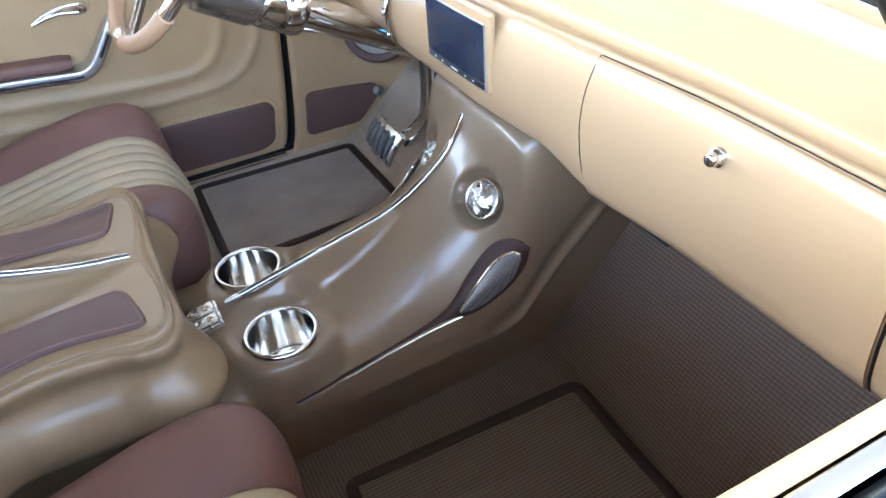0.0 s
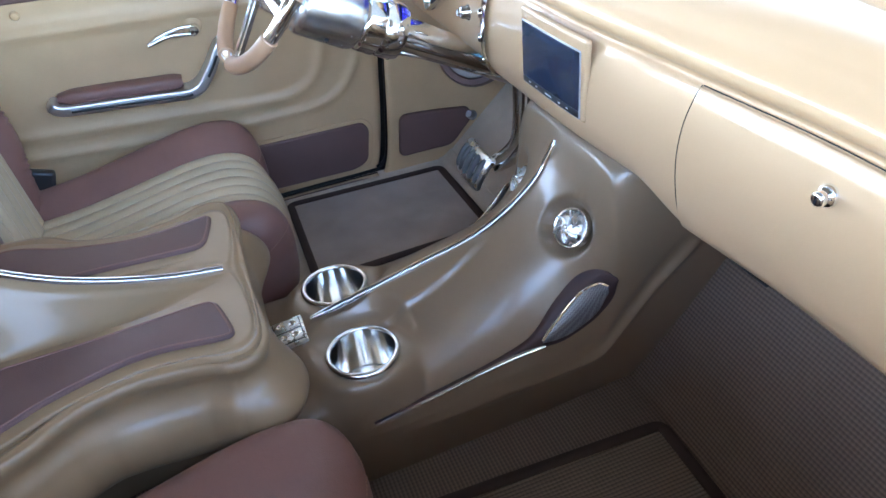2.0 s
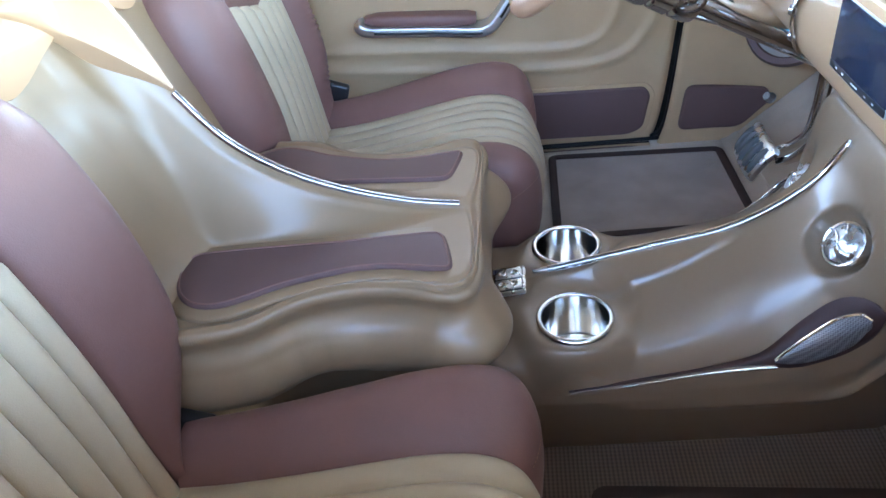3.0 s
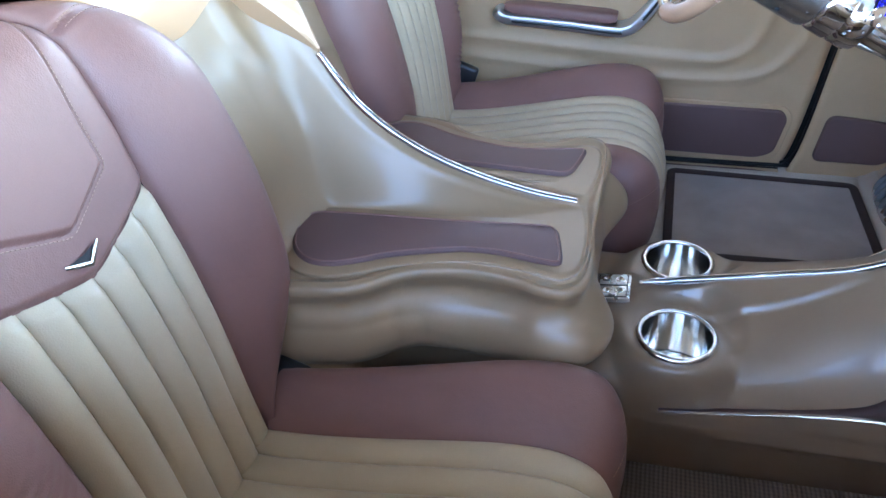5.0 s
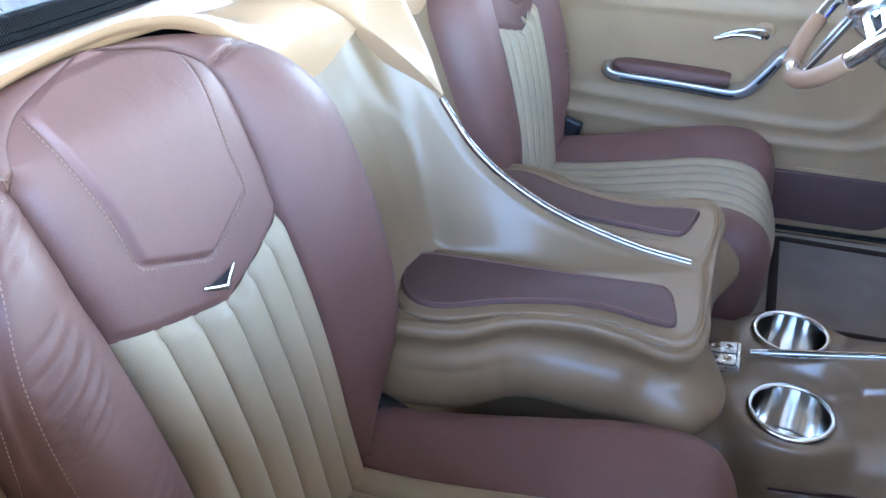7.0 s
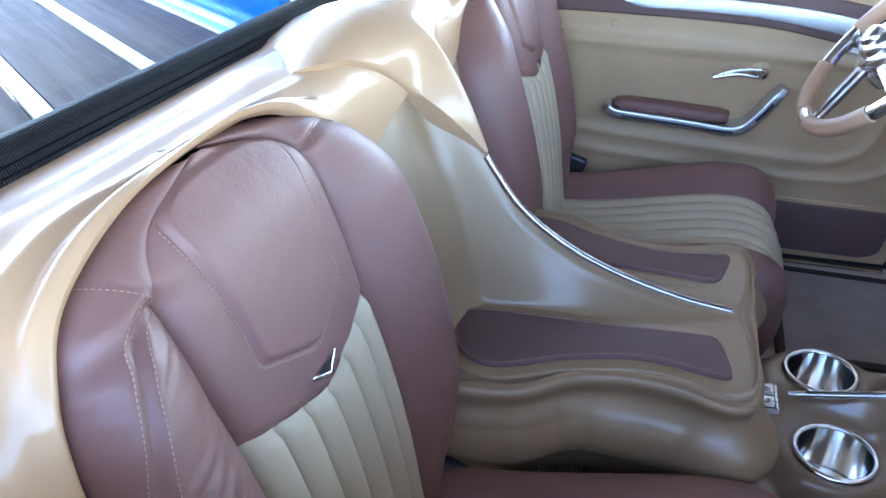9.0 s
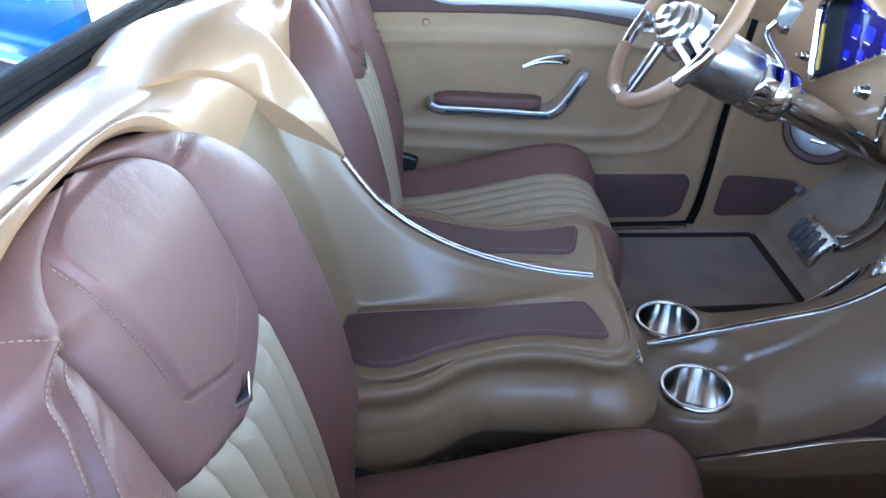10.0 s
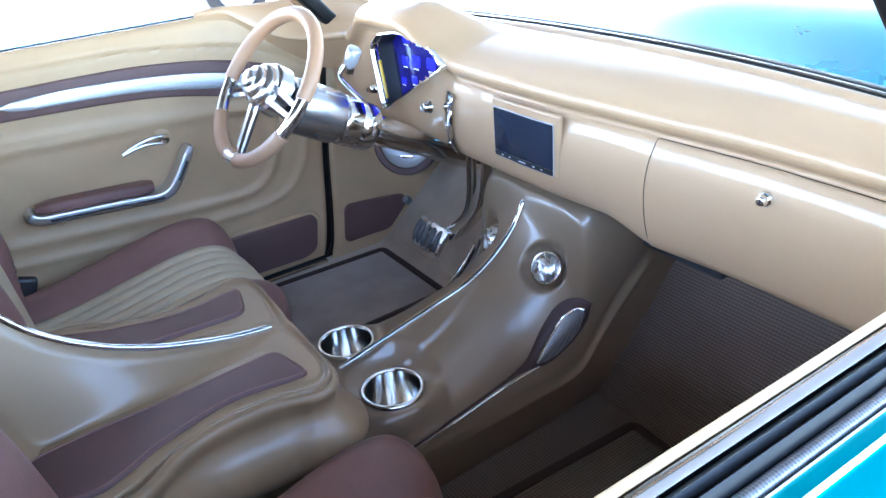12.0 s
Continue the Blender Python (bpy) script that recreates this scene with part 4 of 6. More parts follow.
def front_console_half():
    xs = np.concatenate([np.linspace(-0.095, 0.29, 110), np.linspace(0.2935, 0.55, 90), np.linspace(0.56, 0.66, 10)])
    rows = np.array([np.c_[np.full(NSEC, x), console_section(x)] for x in xs])
    # raised collars round the cup holders, and wells under them
    d = np.hypot(rows[..., 0] - CUPS[0], rows[..., 1] - CUPS[1])
    lift = step(0.094, 0.058, d) * (rows[..., 2] > 0.12)
    rows[..., 2] = rows[..., 2] * (1 - lift) + (CUPS[2] - 0.002) * lift
    # a raised leaf beside the spine, ending in a crisp shoulder
    ys = pchip([-0.02, 0.05, 0.141, 0.20, 0.26, 0.30], [0.012, 0.030, 0.049, 0.040, 0.022, 0.010], rows[..., 0])
    leaf = step(0.0, 0.06, rows[..., 0]) * (1 - step(0.25, 0.30, rows[..., 0]))
    rows[..., 2] += 0.0065 * (1 - step(-0.004, 0.006, rows[..., 1] - ys)) * leaf * step(0.0, 0.008, rows[..., 1])
    # the bead low on the flank that climbs at the front, with a hollow above it
    zr = pchip([0.15, 0.20, 0.263, 0.344, 0.397, 0.45, 0.502, 0.55], [0.088, 0.090, 0.092, 0.096, 0.108, 0.164, 0.226, 0.280], rows[..., 0])
    off = (rows[..., 2] - zr) * pchip([0.36, 0.45, 0.55], [1.0, 0.66, 0.62], rows[..., 0])
    along = step(0.06, 0.26, rows[..., 0]) * (1 - step(0.50, 0.58, rows[..., 0])) * (rows[..., 1] > 0.12)
    rows[..., 1] += ((0.0024 + 0.0052 * step(0.33, 0.40, rows[..., 0])) * np.exp(-(off / 0.0075) ** 2) - 0.0030 * np.exp(-((off - 0.019) / 0.010) ** 2)) * along
    # soft hollow round each air vent
    dv = np.linalg.norm(rows - np.array(VENT), axis=-1)
    dent = 0.026 * step(0.046, 0.031, dv)
    rows -= dent[..., None] * np.array(VENT_N)
    v, f = grid(rows)
    keep = [q for q in f if not all(np.hypot(v[i, 0] - CUPS[0], v[i, 1] - CUPS[1]) < 0.0505 and v[i, 2] > 0.12 for i in q)]
    return v, keep


console_f = thing("front_console", "satin mocha-brown sculpted console running up to the dashboard", "console", "", (0.2, 0, 0.0))
half = front_console_half()
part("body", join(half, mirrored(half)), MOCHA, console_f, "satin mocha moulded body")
ridge = smooth_curve([(0.000, 0.213), (0.092, 0.233), (0.186, 0.254), (0.264, 0.272), (0.325, 0.302), (0.377, 0.345), (0.402, 0.384), (0.409, 0.398)], 60)
strip = part("chrome_strip", sweep(np.c_[ridge[:, 0], 0 * ridge[:, 0], ridge[:, 1]], np.array(SECTION) * 1.0, scale=pchip([0, 0.05, 0.9, 1], [0.7, 1, 1, 0.5], np.linspace(0, 1, 60))), CHROME, console_f, "grooved chrome strip along the ridge")

part("groove", tube(np.c_[ridge[:, 0], 0 * ridge[:, 0], ridge[:, 1] + 0.0004][2:-2], 0.0016, 6), BLACK_PLASTIC, strip, "dark line in the groove")

# switch panel
sw = thing("switch_panel", "bright plate with four round toggle switches on the console", "switch panel", "", (-0.038, 0, 0.19))
m = pose(-0.036, 0.002, 0.1945, 0, -7, 0)
part("plate", moved(box(0.050, 0.060, 0.008, 0.002), m), SATIN, sw)
part("inset", moved(box(0.0430, 0.0535, 0.0016, 0.0003), m @ pose(0, 0, 0.0039)), BLACK_PLASTIC, sw, "black inset round the switches")
for dy in (-0.0135, 0.0135):
    rocker = part("rocker", moved(box(0.040, 0.023, 0.004, 0.0012), m @ pose(0, dy, 0.0042)), SATIN, sw)
    for dx in (-0.009, 0.009):
        part("dimple", moved(lathe([(0, 0.0005), (0.004, 0.0012), (0.005, 0.0016), (0.0062, 0.0005)], 16), m @ pose(dx, dy, 0.0060)), CHROME, rocker)

# cup holders
for sg in (-1, 1):
    cup = thing("cup_holder", "polished stainless drop-in cup holder in the console", "cup holder", "cup holders", (CUPS[0], sg * CUPS[1], CUPS[2]))
    c = Matrix.Translation((CUPS[0], sg * CUPS[1], CUPS[2]))
    part("cup", moved(lathe([(0.0425, -0.0735), (0.0440, -0.036), (0.0456, 0.002)], 64), c), CUP_STEEL, cup, "polished steel cup wall")
    part("cup_floor", moved(lathe([(0.0, -0.0735), (0.0424, -0.0735)], 48), c), STEEL, cup, "flat steel bottom")
    part("rim", moved(lathe([(0.0455, 0.0010), (0.0463, 0.0046), (0.0480, 0.0062), (0.0510, 0.0062), (0.0538, 0.0042), (0.0552, 0.0005), (0.0548, -0.004)], 64), c), STEEL, cup, "bright rolled rim")
    part("base_ring", moved(lathe([(0.030, -0.0740), (0.031, -0.0715), (0.034, -0.0715), (0.035, -0.0740)], 40), c), STEEL, cup)


def ball_vent(at, normal, r, label):
    v = thing("air_vent", label, "air vent", "air vents", at)
    m = aim(at, normal)
    part("socket", moved(lathe([(r * 1.12, -r * 0.3), (r * 1.14, 0.0), (r * 1.08, r * 0.12), (r * 0.98, r * 0.10), (r * 0.95, -r * 0.2)], 36), m), STEEL, v, "bright socket ring")
    part("ball", moved(lathe([(0.001, r * 0.50), (r * 0.25, r * 0.49), (r * 0.55, r * 0.40), (r * 0.80, r * 0.25), (r * 0.95, 0.0), (r * 0.95, -r * 0.4)], 36), m), SATIN, v, "polished ball")
    for k in range(6):
        a = k * np.pi / 3
        pts = [(r * q * math.cos(a + 0.9 * q), r * q * math.sin(a + 0.9 * q), r * (0.56 - 0.28 * q * q)) for q in np.linspace(0.12, 0.86, 8)]
        part("vane", moved(sweep(pts, [(-r * 0.05, -r * 0.05), (r * 0.05, -r * 0.05), (r * 0.03, r * 0.06), (-r * 0.03, r * 0.06)], scale=np.linspace(0.5, 1.4, 8)), m), SATIN, v)
    part("cap", moved(lathe([(0.0005, r * 0.64), (r * 0.10, r * 0.62), (r * 0.14, r * 0.5)], 16), m), CHROME, v)
    return v


for sg in (-1, 1):
    n = Vector((-0.78, sg * 0.25, 0.57)).normalized()
    at = Vector((VENT[0], sg * VENT[1], VENT[2])) - n * 0.012
    ball_vent(tuple(at), tuple(n), 0.0275, "polished ball air vent set in the console")


# speaker pods and their trim on both flanks of the console
def flank(x, z):
    """The console's side at a station and a height: how far out it stands."""
    c = console_section(x)
    i = max(1, int(np.argmax(c[:, 1] < z))) if (c[:, 1] < z).any() else len(c) - 1
    t = np.clip((c[i - 1, 1] - z) / (c[i - 1, 1] - c[i, 1] + 1e-9), 0, 1)
    return c[i - 1, 0] + (c[i, 0] - c[i - 1, 0]) * t


def speaker_pod(sg):
    pod = thing("speaker_pod", "maroon teardrop speaker pod with a chrome edge on the console flank", "speaker", "console speakers", (0.40, sg * 0.15, 0.19))
    top = smooth_curve([(0.040, 0.128), (0.123, 0.139), (0.20, 0.147), (0.27, 0.159), (0.305, 0.174), (0.345, 0.211), (0.383, 0.246), (0.408, 0.256), (0.419, 0.248)], 48)
    low = smooth_curve([(0.040, 0.124), (0.123, 0.131), (0.20, 0.138), (0.265, 0.143), (0.305, 0.147), (0.345, 0.152), (0.388, 0.174), (0.414, 0.206), (0.421, 0.238)], 48)

    def lay(xz, out):
        return np.array([(x, sg * (flank(x, z) + out), z + out * 0.6) for x, z in xz])

    rows = []
    for q in np.linspace(0, 1, 14):
        mid = low * (1 - q) + top * q
        rows.append(lay(mid, 0.001 + 0.0065 * math.sin(math.pi * q) ** 0.5))
    part("pod_shell", grid(np.array(rows)), DARK_MAROON, pod, "dark maroon leather-wrapped shell")
    gt = smooth_curve([(0.305, 0.160), (0.340, 0.190), (0.373, 0.220), (0.394, 0.234), (0.405, 0.232)], 24)
    gl = smooth_curve([(0.305, 0.156), (0.330, 0.157), (0.360, 0.167), (0.390, 0.189), (0.406, 0.220)], 24)
    rows = [lay(gl * (1 - q) + gt * q, 0.0115 + 0.002 * math.sin(math.pi * q)) for q in np.linspace(0, 1, 16)]
    gr = part("mesh_grille", grid(np.array(rows)), GRILLE, pod, "fine metal mesh grille")
    part("bright_edge", tube(lay(gt, 0.0145), 0.0022, 6), CHROME, gr)
    tl = smooth_curve([(0.040, 0.1265), (0.13, 0.1375), (0.22, 0.1475), (0.307, 0.155)], 30)
    th = smooth_curve([(0.040, 0.1255), (0.13, 0.1345), (0.22, 0.1425), (0.307, 0.148)], 30)
    rows = [lay(th * (1 - q) + tl * q, 0.0095 + 0.006 * math.sin(math.pi * q)) for q in np.linspace(0, 1, 9)]
    part("chrome_blade", grid(np.array(rows)), CHROME, pod, "tapered chrome blade")


speaker_pod(-1)
speaker_pod(1)


# ---- dashboard ----
def dash_profile():
    return smooth_curve([(0.470, 0.440), (0.430, 0.432), (0.403, 0.440), (0.390, 0.465), (0.386, 0.500), (0.390, 0.545), (0.401, 0.580), (0.408, 0.590), (0.406, 0.597), (0.396, 0.603), (0.392, 0.613), (0.399, 0.628), (0.425, 0.642), (0.48, 0.652), (0.56, 0.656), (0.63, 0.6535), (0.675, 0.650), (0.70, 0.654), (0.72, 0.655), (0.735, 0.650), (0.745, 0.640)], 110)


def dash_plan(y):
    """The dash bows forward towards the passenger's end."""
    return pchip([-0.80, -0.66, -0.48, -0.30, -0.03, 0.8], [0.024, 0.026, 0.028, 0.016, 0.0, 0.0], y)


def dash_top_lift(x, y):
    """The hood over the gauges rises out of the dash top."""
    side = step(0.165, 0.36, y) * (1 - step(0.50, 0.645, y))
    return 0.062 * side * (1 - step(0.46, 0.72, x))


def dash_drop(y, z):
    """The passenger's end of the face hangs a little lower."""
    return 0.024 * step(-0.20, -0.31, y) * step(0.50, 0.44, z)


def dash_row(y):
    """The dash section at y: x and z."""
    prof = dash_profile()
    x, z = prof[:, 0].copy(), prof[:, 1].copy()
    face = step(0.60, 0.585, z) * step(0.56, 0.44, x)
    # the driver's side of the face steps back beside the centre stack
    x = x + 0.010 * step(0.185, 0.235, y) * face
    top = z > 0.598
    raised = np.where(x < 0.56, step(0.545, 0.600, z), 1.0) * ((z > 0.545) & ((x > 0.385) | top))
    z = z + dash_top_lift(x, y) * raised
    x = x - 0.022 * step(0.20, 0.30, y) * (1 - step(0.50, 0.62, y)) * raised * step(0.50, 0.40, x)
    z = z - dash_drop(y, z) * (x < 0.5)
    reach = (windshield_base(y) - 0.42) / 0.325
    x = np.where((x > 0.42) & top, 0.42 + (x - 0.42) * reach, x) + dash_plan(y) * step(0.56, 0.44, x)
    return x, z


OPENING = np.array([(0.437, 0.487), (0.200, 0.614), (0.240, 0.642), (0.293, 0.658), (0.38, 0.658), (0.455, 0.644), (0.490, 0.618), (0.452, 0.487)])


def dash_body():
    rows = []
    for y in np.concatenate([np.linspace(-0.63, 0.10, 58), np.linspace(0.11, 0.63, 120)]):
        x, z = dash_row(y)
        rows.append(np.stack([x, np.full(len(x), y), z], -1))
    v, f = grid(np.array(rows))
    hole = inside(OPENING, v[:, 1], v[:, 2]) & (v[:, 0] < 0.43)
    return v, [q for q in f if not hole[list(q)].all()]


dash = thing("dashboard", "satin tan painted dashboard with a soft rolled brow", "dashboard", "", (0.45, 0, 0.42))
part("body", dash_body(), TAN, dash, "satin tan dash body")


def dash_corner(sg):
    """The brow sweeps round the corner into the door's cap."""
    c = smooth_curve([(0.422, 0.63, 0.603), (0.408, 0.666, 0.603), (0.374, 0.698, 0.604), (0.336, 0.723, 0.606), (0.290, 0.750, 0.616), (0.245, 0.770, 0.638), (0.20, 0.780, 0.668), (0.165, 0.786, 0.688), (0.10, 0.792, 0.692)], 48)
    o = smooth_curve([(0.547, 0.63, 0.644), (0.540, 0.69, 0.652), (0.515, 0.735, 0.664), (0.475, 0.765, 0.677), (0.43, 0.785, 0.686), (0.37, 0.797, 0.691), (0.29, 0.803, 0.692), (0.20, 0.803, 0.692), (0.10, 0.803, 0.692)], 48)
    lo = smooth_curve([(0.43, 0.68, 0.52), (0.425, 0.72, 0.52), (0.40, 0.76, 0.52), (0.365, 0.785, 0.53), (0.32, 0.79, 0.55), (0.26, 0.792, 0.58), (0.21, 0.792, 0.62), (0.165, 0.791, 0.65), (0.10, 0.791, 0.66)], 48)
    rows = [lo * (1 - q) + c * q for q in np.linspace(0, 0.97, 8)]
    px, pz = dash_row(sg * 0.63)
    px, pz = px[pz > 0.602], pz[pz > 0.602]
    c[0], o[0] = (px[0], 0.63, pz[0]), (px[-1], 0.63, pz[-1])
    a = (px - px[0]) / (px[-1] - px[0])
    h = pz - (pz[0] + (pz[-1] - pz[0]) * a)
    fade = np.linspace(1, 0.35, 48)
    for ai, hi in zip(a, h):
        p = c * (1 - ai) + o * ai
        p[:, 2] += hi * fade
        rows.append(p)
    rows = np.array(rows) * (1, sg, 1)
    return grid(rows if sg > 0 else rows[:, :32])


def end_face(sg):
    prof = dash_profile()
    prof = prof[: np.argmax(prof[:, 1] > 0.600)]
    return grid([[(x + float(dash_plan(-y)), sg * y, z - float(dash_drop(sg * y, z))) for x, z in prof] for y in np.linspace(0.63, 0.785, 12)])


part("end_face", end_face(-1), TAN, dash)
part("end_face", end_face(1), TAN, dash)
part("corner", dash_corner(-1), TAN, dash, "rounded corner sweeping into the door cap")
part("corner", dash_corner(1), TAN, dash, "rounded corner sweeping into the door cap")


def face_x(z):
    p = dash_profile()
    low = p[(p[:, 1] < 0.592) & (p[:, 0] < 0.43)]
    o = np.argsort(low[:, 1])
    return np.interp(z, low[o, 1], low[o, 0])


part("under_trim", moved(box(0.04, 0.15, 0.012, 0.003), pose(0.462, -0.335, 0.3990)), BLACK_PLASTIC, dash, "black trim strip under the dash")
# glovebox door and its lock


def face_panel(y0, y1, z0, z1, lift, ny=30, nz=18, edge=0.004):
    ys, zs = np.linspace(y0, y1, ny), np.linspace(z0, z1, nz)
    rows = [[(face_x(z) + float(dash_plan(y)) - lift, y, z - float(dash_drop(y, z))) for z in zs] for y in ys]
    rows = [[(p[0] + lift + 0.006, *p[1:]) for p in rows[0]]] + rows + [[(p[0] + lift + 0.006, *p[1:]) for p in rows[-1]]]
    return grid(rows)


gl = thing("glovebox_door", "tan glovebox door with a chrome lock knob", "glovebox", "", (0.395, -0.48, 0.43))
part("panel", face_panel(-0.665, -0.302, 0.434, 0.586, 0.0035), TAN, gl)
part("gap", tube([(face_x(z) + 0.0155, -0.300 + 0.006 * math.sin((z - 0.442) / 0.145 * math.pi), z - float(dash_drop(-0.3, z))) for z in np.linspace(0.442, 0.587, 20)], 0.0006, 6, up=(1, 0, 0)), BLACK_RUBBER, gl)
part("gap", tube([(face_x(z) + 0.0255, -0.668, z - float(dash_drop(-0.67, z))) for z in np.linspace(0.442, 0.587, 20)], 0.0016, 6, up=(1, 0, 0)), BLACK_RUBBER, gl)
part("gap", tube([(face_x(0.5872) + float(dash_plan(y)) - 0.0005, y, 0.5872) for y in np.linspace(-0.302, -0.668, 30)], 0.0007, 6), BLACK_RUBBER, gl)
knob = part("lock", moved(lathe([(0, 0.017), (0.0045, 0.017), (0.0065, 0.0155), (0.0072, 0.011), (0.0066, 0.009), (0.0092, 0.007), (0.0108, 0.003), (0.0112, 0.0)], 28), aim((0.418, -0.480, 0.552), (-1, -0.1, 0.12))), CHROME, gl, "chrome lock knob")
part("key_slot", moved(box(0.0015, 0.007, 0.002, 0), aim((0.4008, -0.4818, 0.5541), (-1, -0.1, 0.12))), BLACK_PLASTIC, knob)

# radio with its screen
radio = thing("touch_screen_radio", "dark touch-screen radio in a tan bezel", "radio", "", (0.39, -0.029, 0.48))
cy, cz = -0.037, 0.528


def on_radio(piece, lift):
    """On the dash face, leaning out towards the top."""
    v, f = piece
    v = np.asarray(v)
    low, high = float(face_x(cz - 0.049)), float(face_x(cz + 0.050)) - 0.012
    x = low + (high - low) * (v[:, 1] - cz + 0.049) / 0.099
    return np.c_[x + dash_plan(v[:, 0]) - 0.001 - lift - v[:, 2], v[:, 0], v[:, 1]], f


part("bezel", on_radio(cushion(dense(rounded([(cy - 0.092, cz + 0.061), (cy + 0.086, cz + 0.061), (cy + 0.084, cz - 0.049), (cy - 0.086, cz - 0.049)], 0.006), 0.012), 0.006, 0.005), -0.003), TAN, radio, "tan moulded bezel")
part("frame", on_radio(cushion(dense(rounded([(cy - 0.0785, cz + 0.0452), (cy + 0.0785, cz + 0.0452), (cy + 0.0785, cz - 0.045), (cy - 0.0785, cz - 0.045)], 0.003)), 0.002, 0.001), 0.0025), SILVER, radio, "thin silver frame")
part("display", on_radio(cushion(dense(rounded([(cy - 0.077, cz + 0.0435), (cy + 0.077, cz + 0.0435), (cy + 0.077, cz - 0.034), (cy - 0.077, cz - 0.034)], 0.002)), 0.001, 0.0005), 0.0042), SCREEN, radio, "dark glass display")
keys = part("key_strip", on_radio(cushion(dense(rounded([(cy - 0.077, cz - 0.0345), (cy + 0.077, cz - 0.0345), (cy + 0.077, cz - 0.0435), (cy - 0.077, cz - 0.0435)], 0.002)), 0.001, 0.0005), 0.0042), BLACK_PLASTIC, radio, "black key strip")
for k, w in ((-0.05, 0.005), (-0.03, 0.005), (0.0, 0.018), (0.035, 0.005), (0.055, 0.005)):
    part("key_mark", on_radio(cushion(np.array([(cy + k - w / 2, cz - 0.0400), (cy + k + w / 2, cz - 0.0400), (cy + k + w / 2, cz - 0.0380), (cy + k - w / 2, cz - 0.0380)]), 0.0004, 0.0002), 0.0052), WHITE_MARK, keys)

# climate control strip
cl = thing("climate_control", "curved chrome climate control plate with dark knobs", "control panel", "", (0.38, 0.20, 0.50))
rows = [[(face_x(z) - 0.007 + 0.014 * float(step(0.185, 0.235, y)), y, z) for z in np.linspace(0.436, 0.566, 20)] for y in np.linspace(0.176, 0.214, 8)]
part("plate", grid(rows), CHROME, cl)
for z in (0.462, 0.500, 0.538):
    part("knob", moved(lathe([(0, 0.016), (0.006, 0.016), (0.008, 0.012), (0.0095, 0.0)], 20), aim((face_x(z) - 0.004 + 0.012, 0.196, z), (-1, 0.35, 0.1))), CHROME, cl)
    part("slot", moved(box(0.010, 0.024, 0.003, 0.001), aim((face_x(z) - 0.0065 + 0.008, 0.196, z + 0.018), (-1, 0.35, 0.1))), BLACK_PLASTIC, cl)

# gauge cluster: a fan-shaped bezel with a lit display
def fan(scale=1.0):
    c = np.array([0.36, 0.60])
    return c + (dense(rounded(OPENING, 0.012, 4), 0.02) - c) * scale


def lay_cluster(piece, x0):
    v, f = piece
    v = np.asarray(v)
    return np.c_[x0 + 0.06 * (v[:, 1] - 0.50) - v[:, 2], v[:, 0], v[:, 1]], f


clus = thing("gauge_cluster", "fan-shaped lit blue gauge cluster deep in a chrome bezel", "gauge cluster", "", (0.40, 0.36, 0.49))
def fan_ring(profile):
    rows = []
    for k, h in profile:
        o = fan(k)
        rows.append(np.c_[o, np.full(len(o), h)])
    return lay_cluster(grid(np.array(rows), wrap_v=True), 0.383)


part("bezel", fan_ring(((1.03, -0.020), (1.035, 0.002), (1.02, 0.008), (0.985, 0.009), (0.965, 0.004), (0.958, -0.006))), CHROME, clus, "polished chrome bezel")
part("shroud", fan_ring(((0.958, -0.006), (0.94, -0.026), (0.90, -0.044))), BLACK_PLASTIC, clus, "black inner shroud")
disp = part("display", lay_cluster(cushion(fan(0.915), 0.002, 0.001), 0.426), DISPLAY, clus, "dark blue lit display")
for gy, gz, r in ((0.255, 0.628, 0.015), (0.305, 0.642, 0.018), (0.36, 0.642, 0.018), (0.412, 0.635, 0.016), (0.315, 0.593, 0.017), (0.375, 0.590, 0.017), (0.42, 0.585, 0.014), (0.385, 0.550, 0.012), (0.43, 0.540, 0.010)):
    g2 = part("gauge", lay_cluster(cushion(rounded([(gy - r, gz - r * 0.7), (gy + r, gz - r * 0.7), (gy + r, gz + r * 0.7), (gy - r, gz + r * 0.7)], r * 0.3), 0.001, 0.0005), 0.4235), DISPLAY_BLUE, disp)
    for k in range(4):
        a = gy - r * 0.5 + k * r * 0.32
        part("scale_mark", lay_cluster(cushion(np.array([(a, gz - r * 1.05), (a + r * 0.16, gz - r * 1.05), (a + r * 0.16, gz - r * 0.88), (a, gz - r * 0.88)]), 0.0006, 0.0002), 0.4232), DISPLAY_MARK, g2)
# amber gleam of the mirror-like bezel side, put in as a coloured tube
part("amber_edge", lay_cluster(tube([(0.449 + (z - 0.50) * 0.295, z, -0.006) for z in np.linspace(0.505, 0.585, 8)], 0.0035, 8), 0.383), YELLOW, clus, "amber reflection on the bezel's inner side, as a coloured strip")

for at, r, d in (((0.398, 0.284, 0.517), 0.011, (-1, 0.1, 0.1)), ((0.396, 0.520, 0.512), 0.009, (-1, 0, 0.1)), ((0.405, 0.640, 0.540), 0.016, (-1, -0.1, 0.1))):
    kn = thing("dash_knob", "polished round dash knob", "knob", "dash knobs", at)
    part("stem", moved(lathe([(r * 0.55, 0.02), (r * 0.5, -0.025)], 16), aim(at, d)), CHROME, kn)
    part("cap", moved(lathe([(0, r * 1.5), (r * 0.7, r * 1.45), (r, r * 1.1), (r * 0.95, r * 0.5), (r * 1.25, r * 0.2), (r * 1.3, 0)], 24), aim(at, d)), CHROME, kn)

ball_vent((0.414, -0.712, 0.500), (-0.93, 0.25, 0.15), 0.029, "large polished ball air vent at the end of the dashboard")


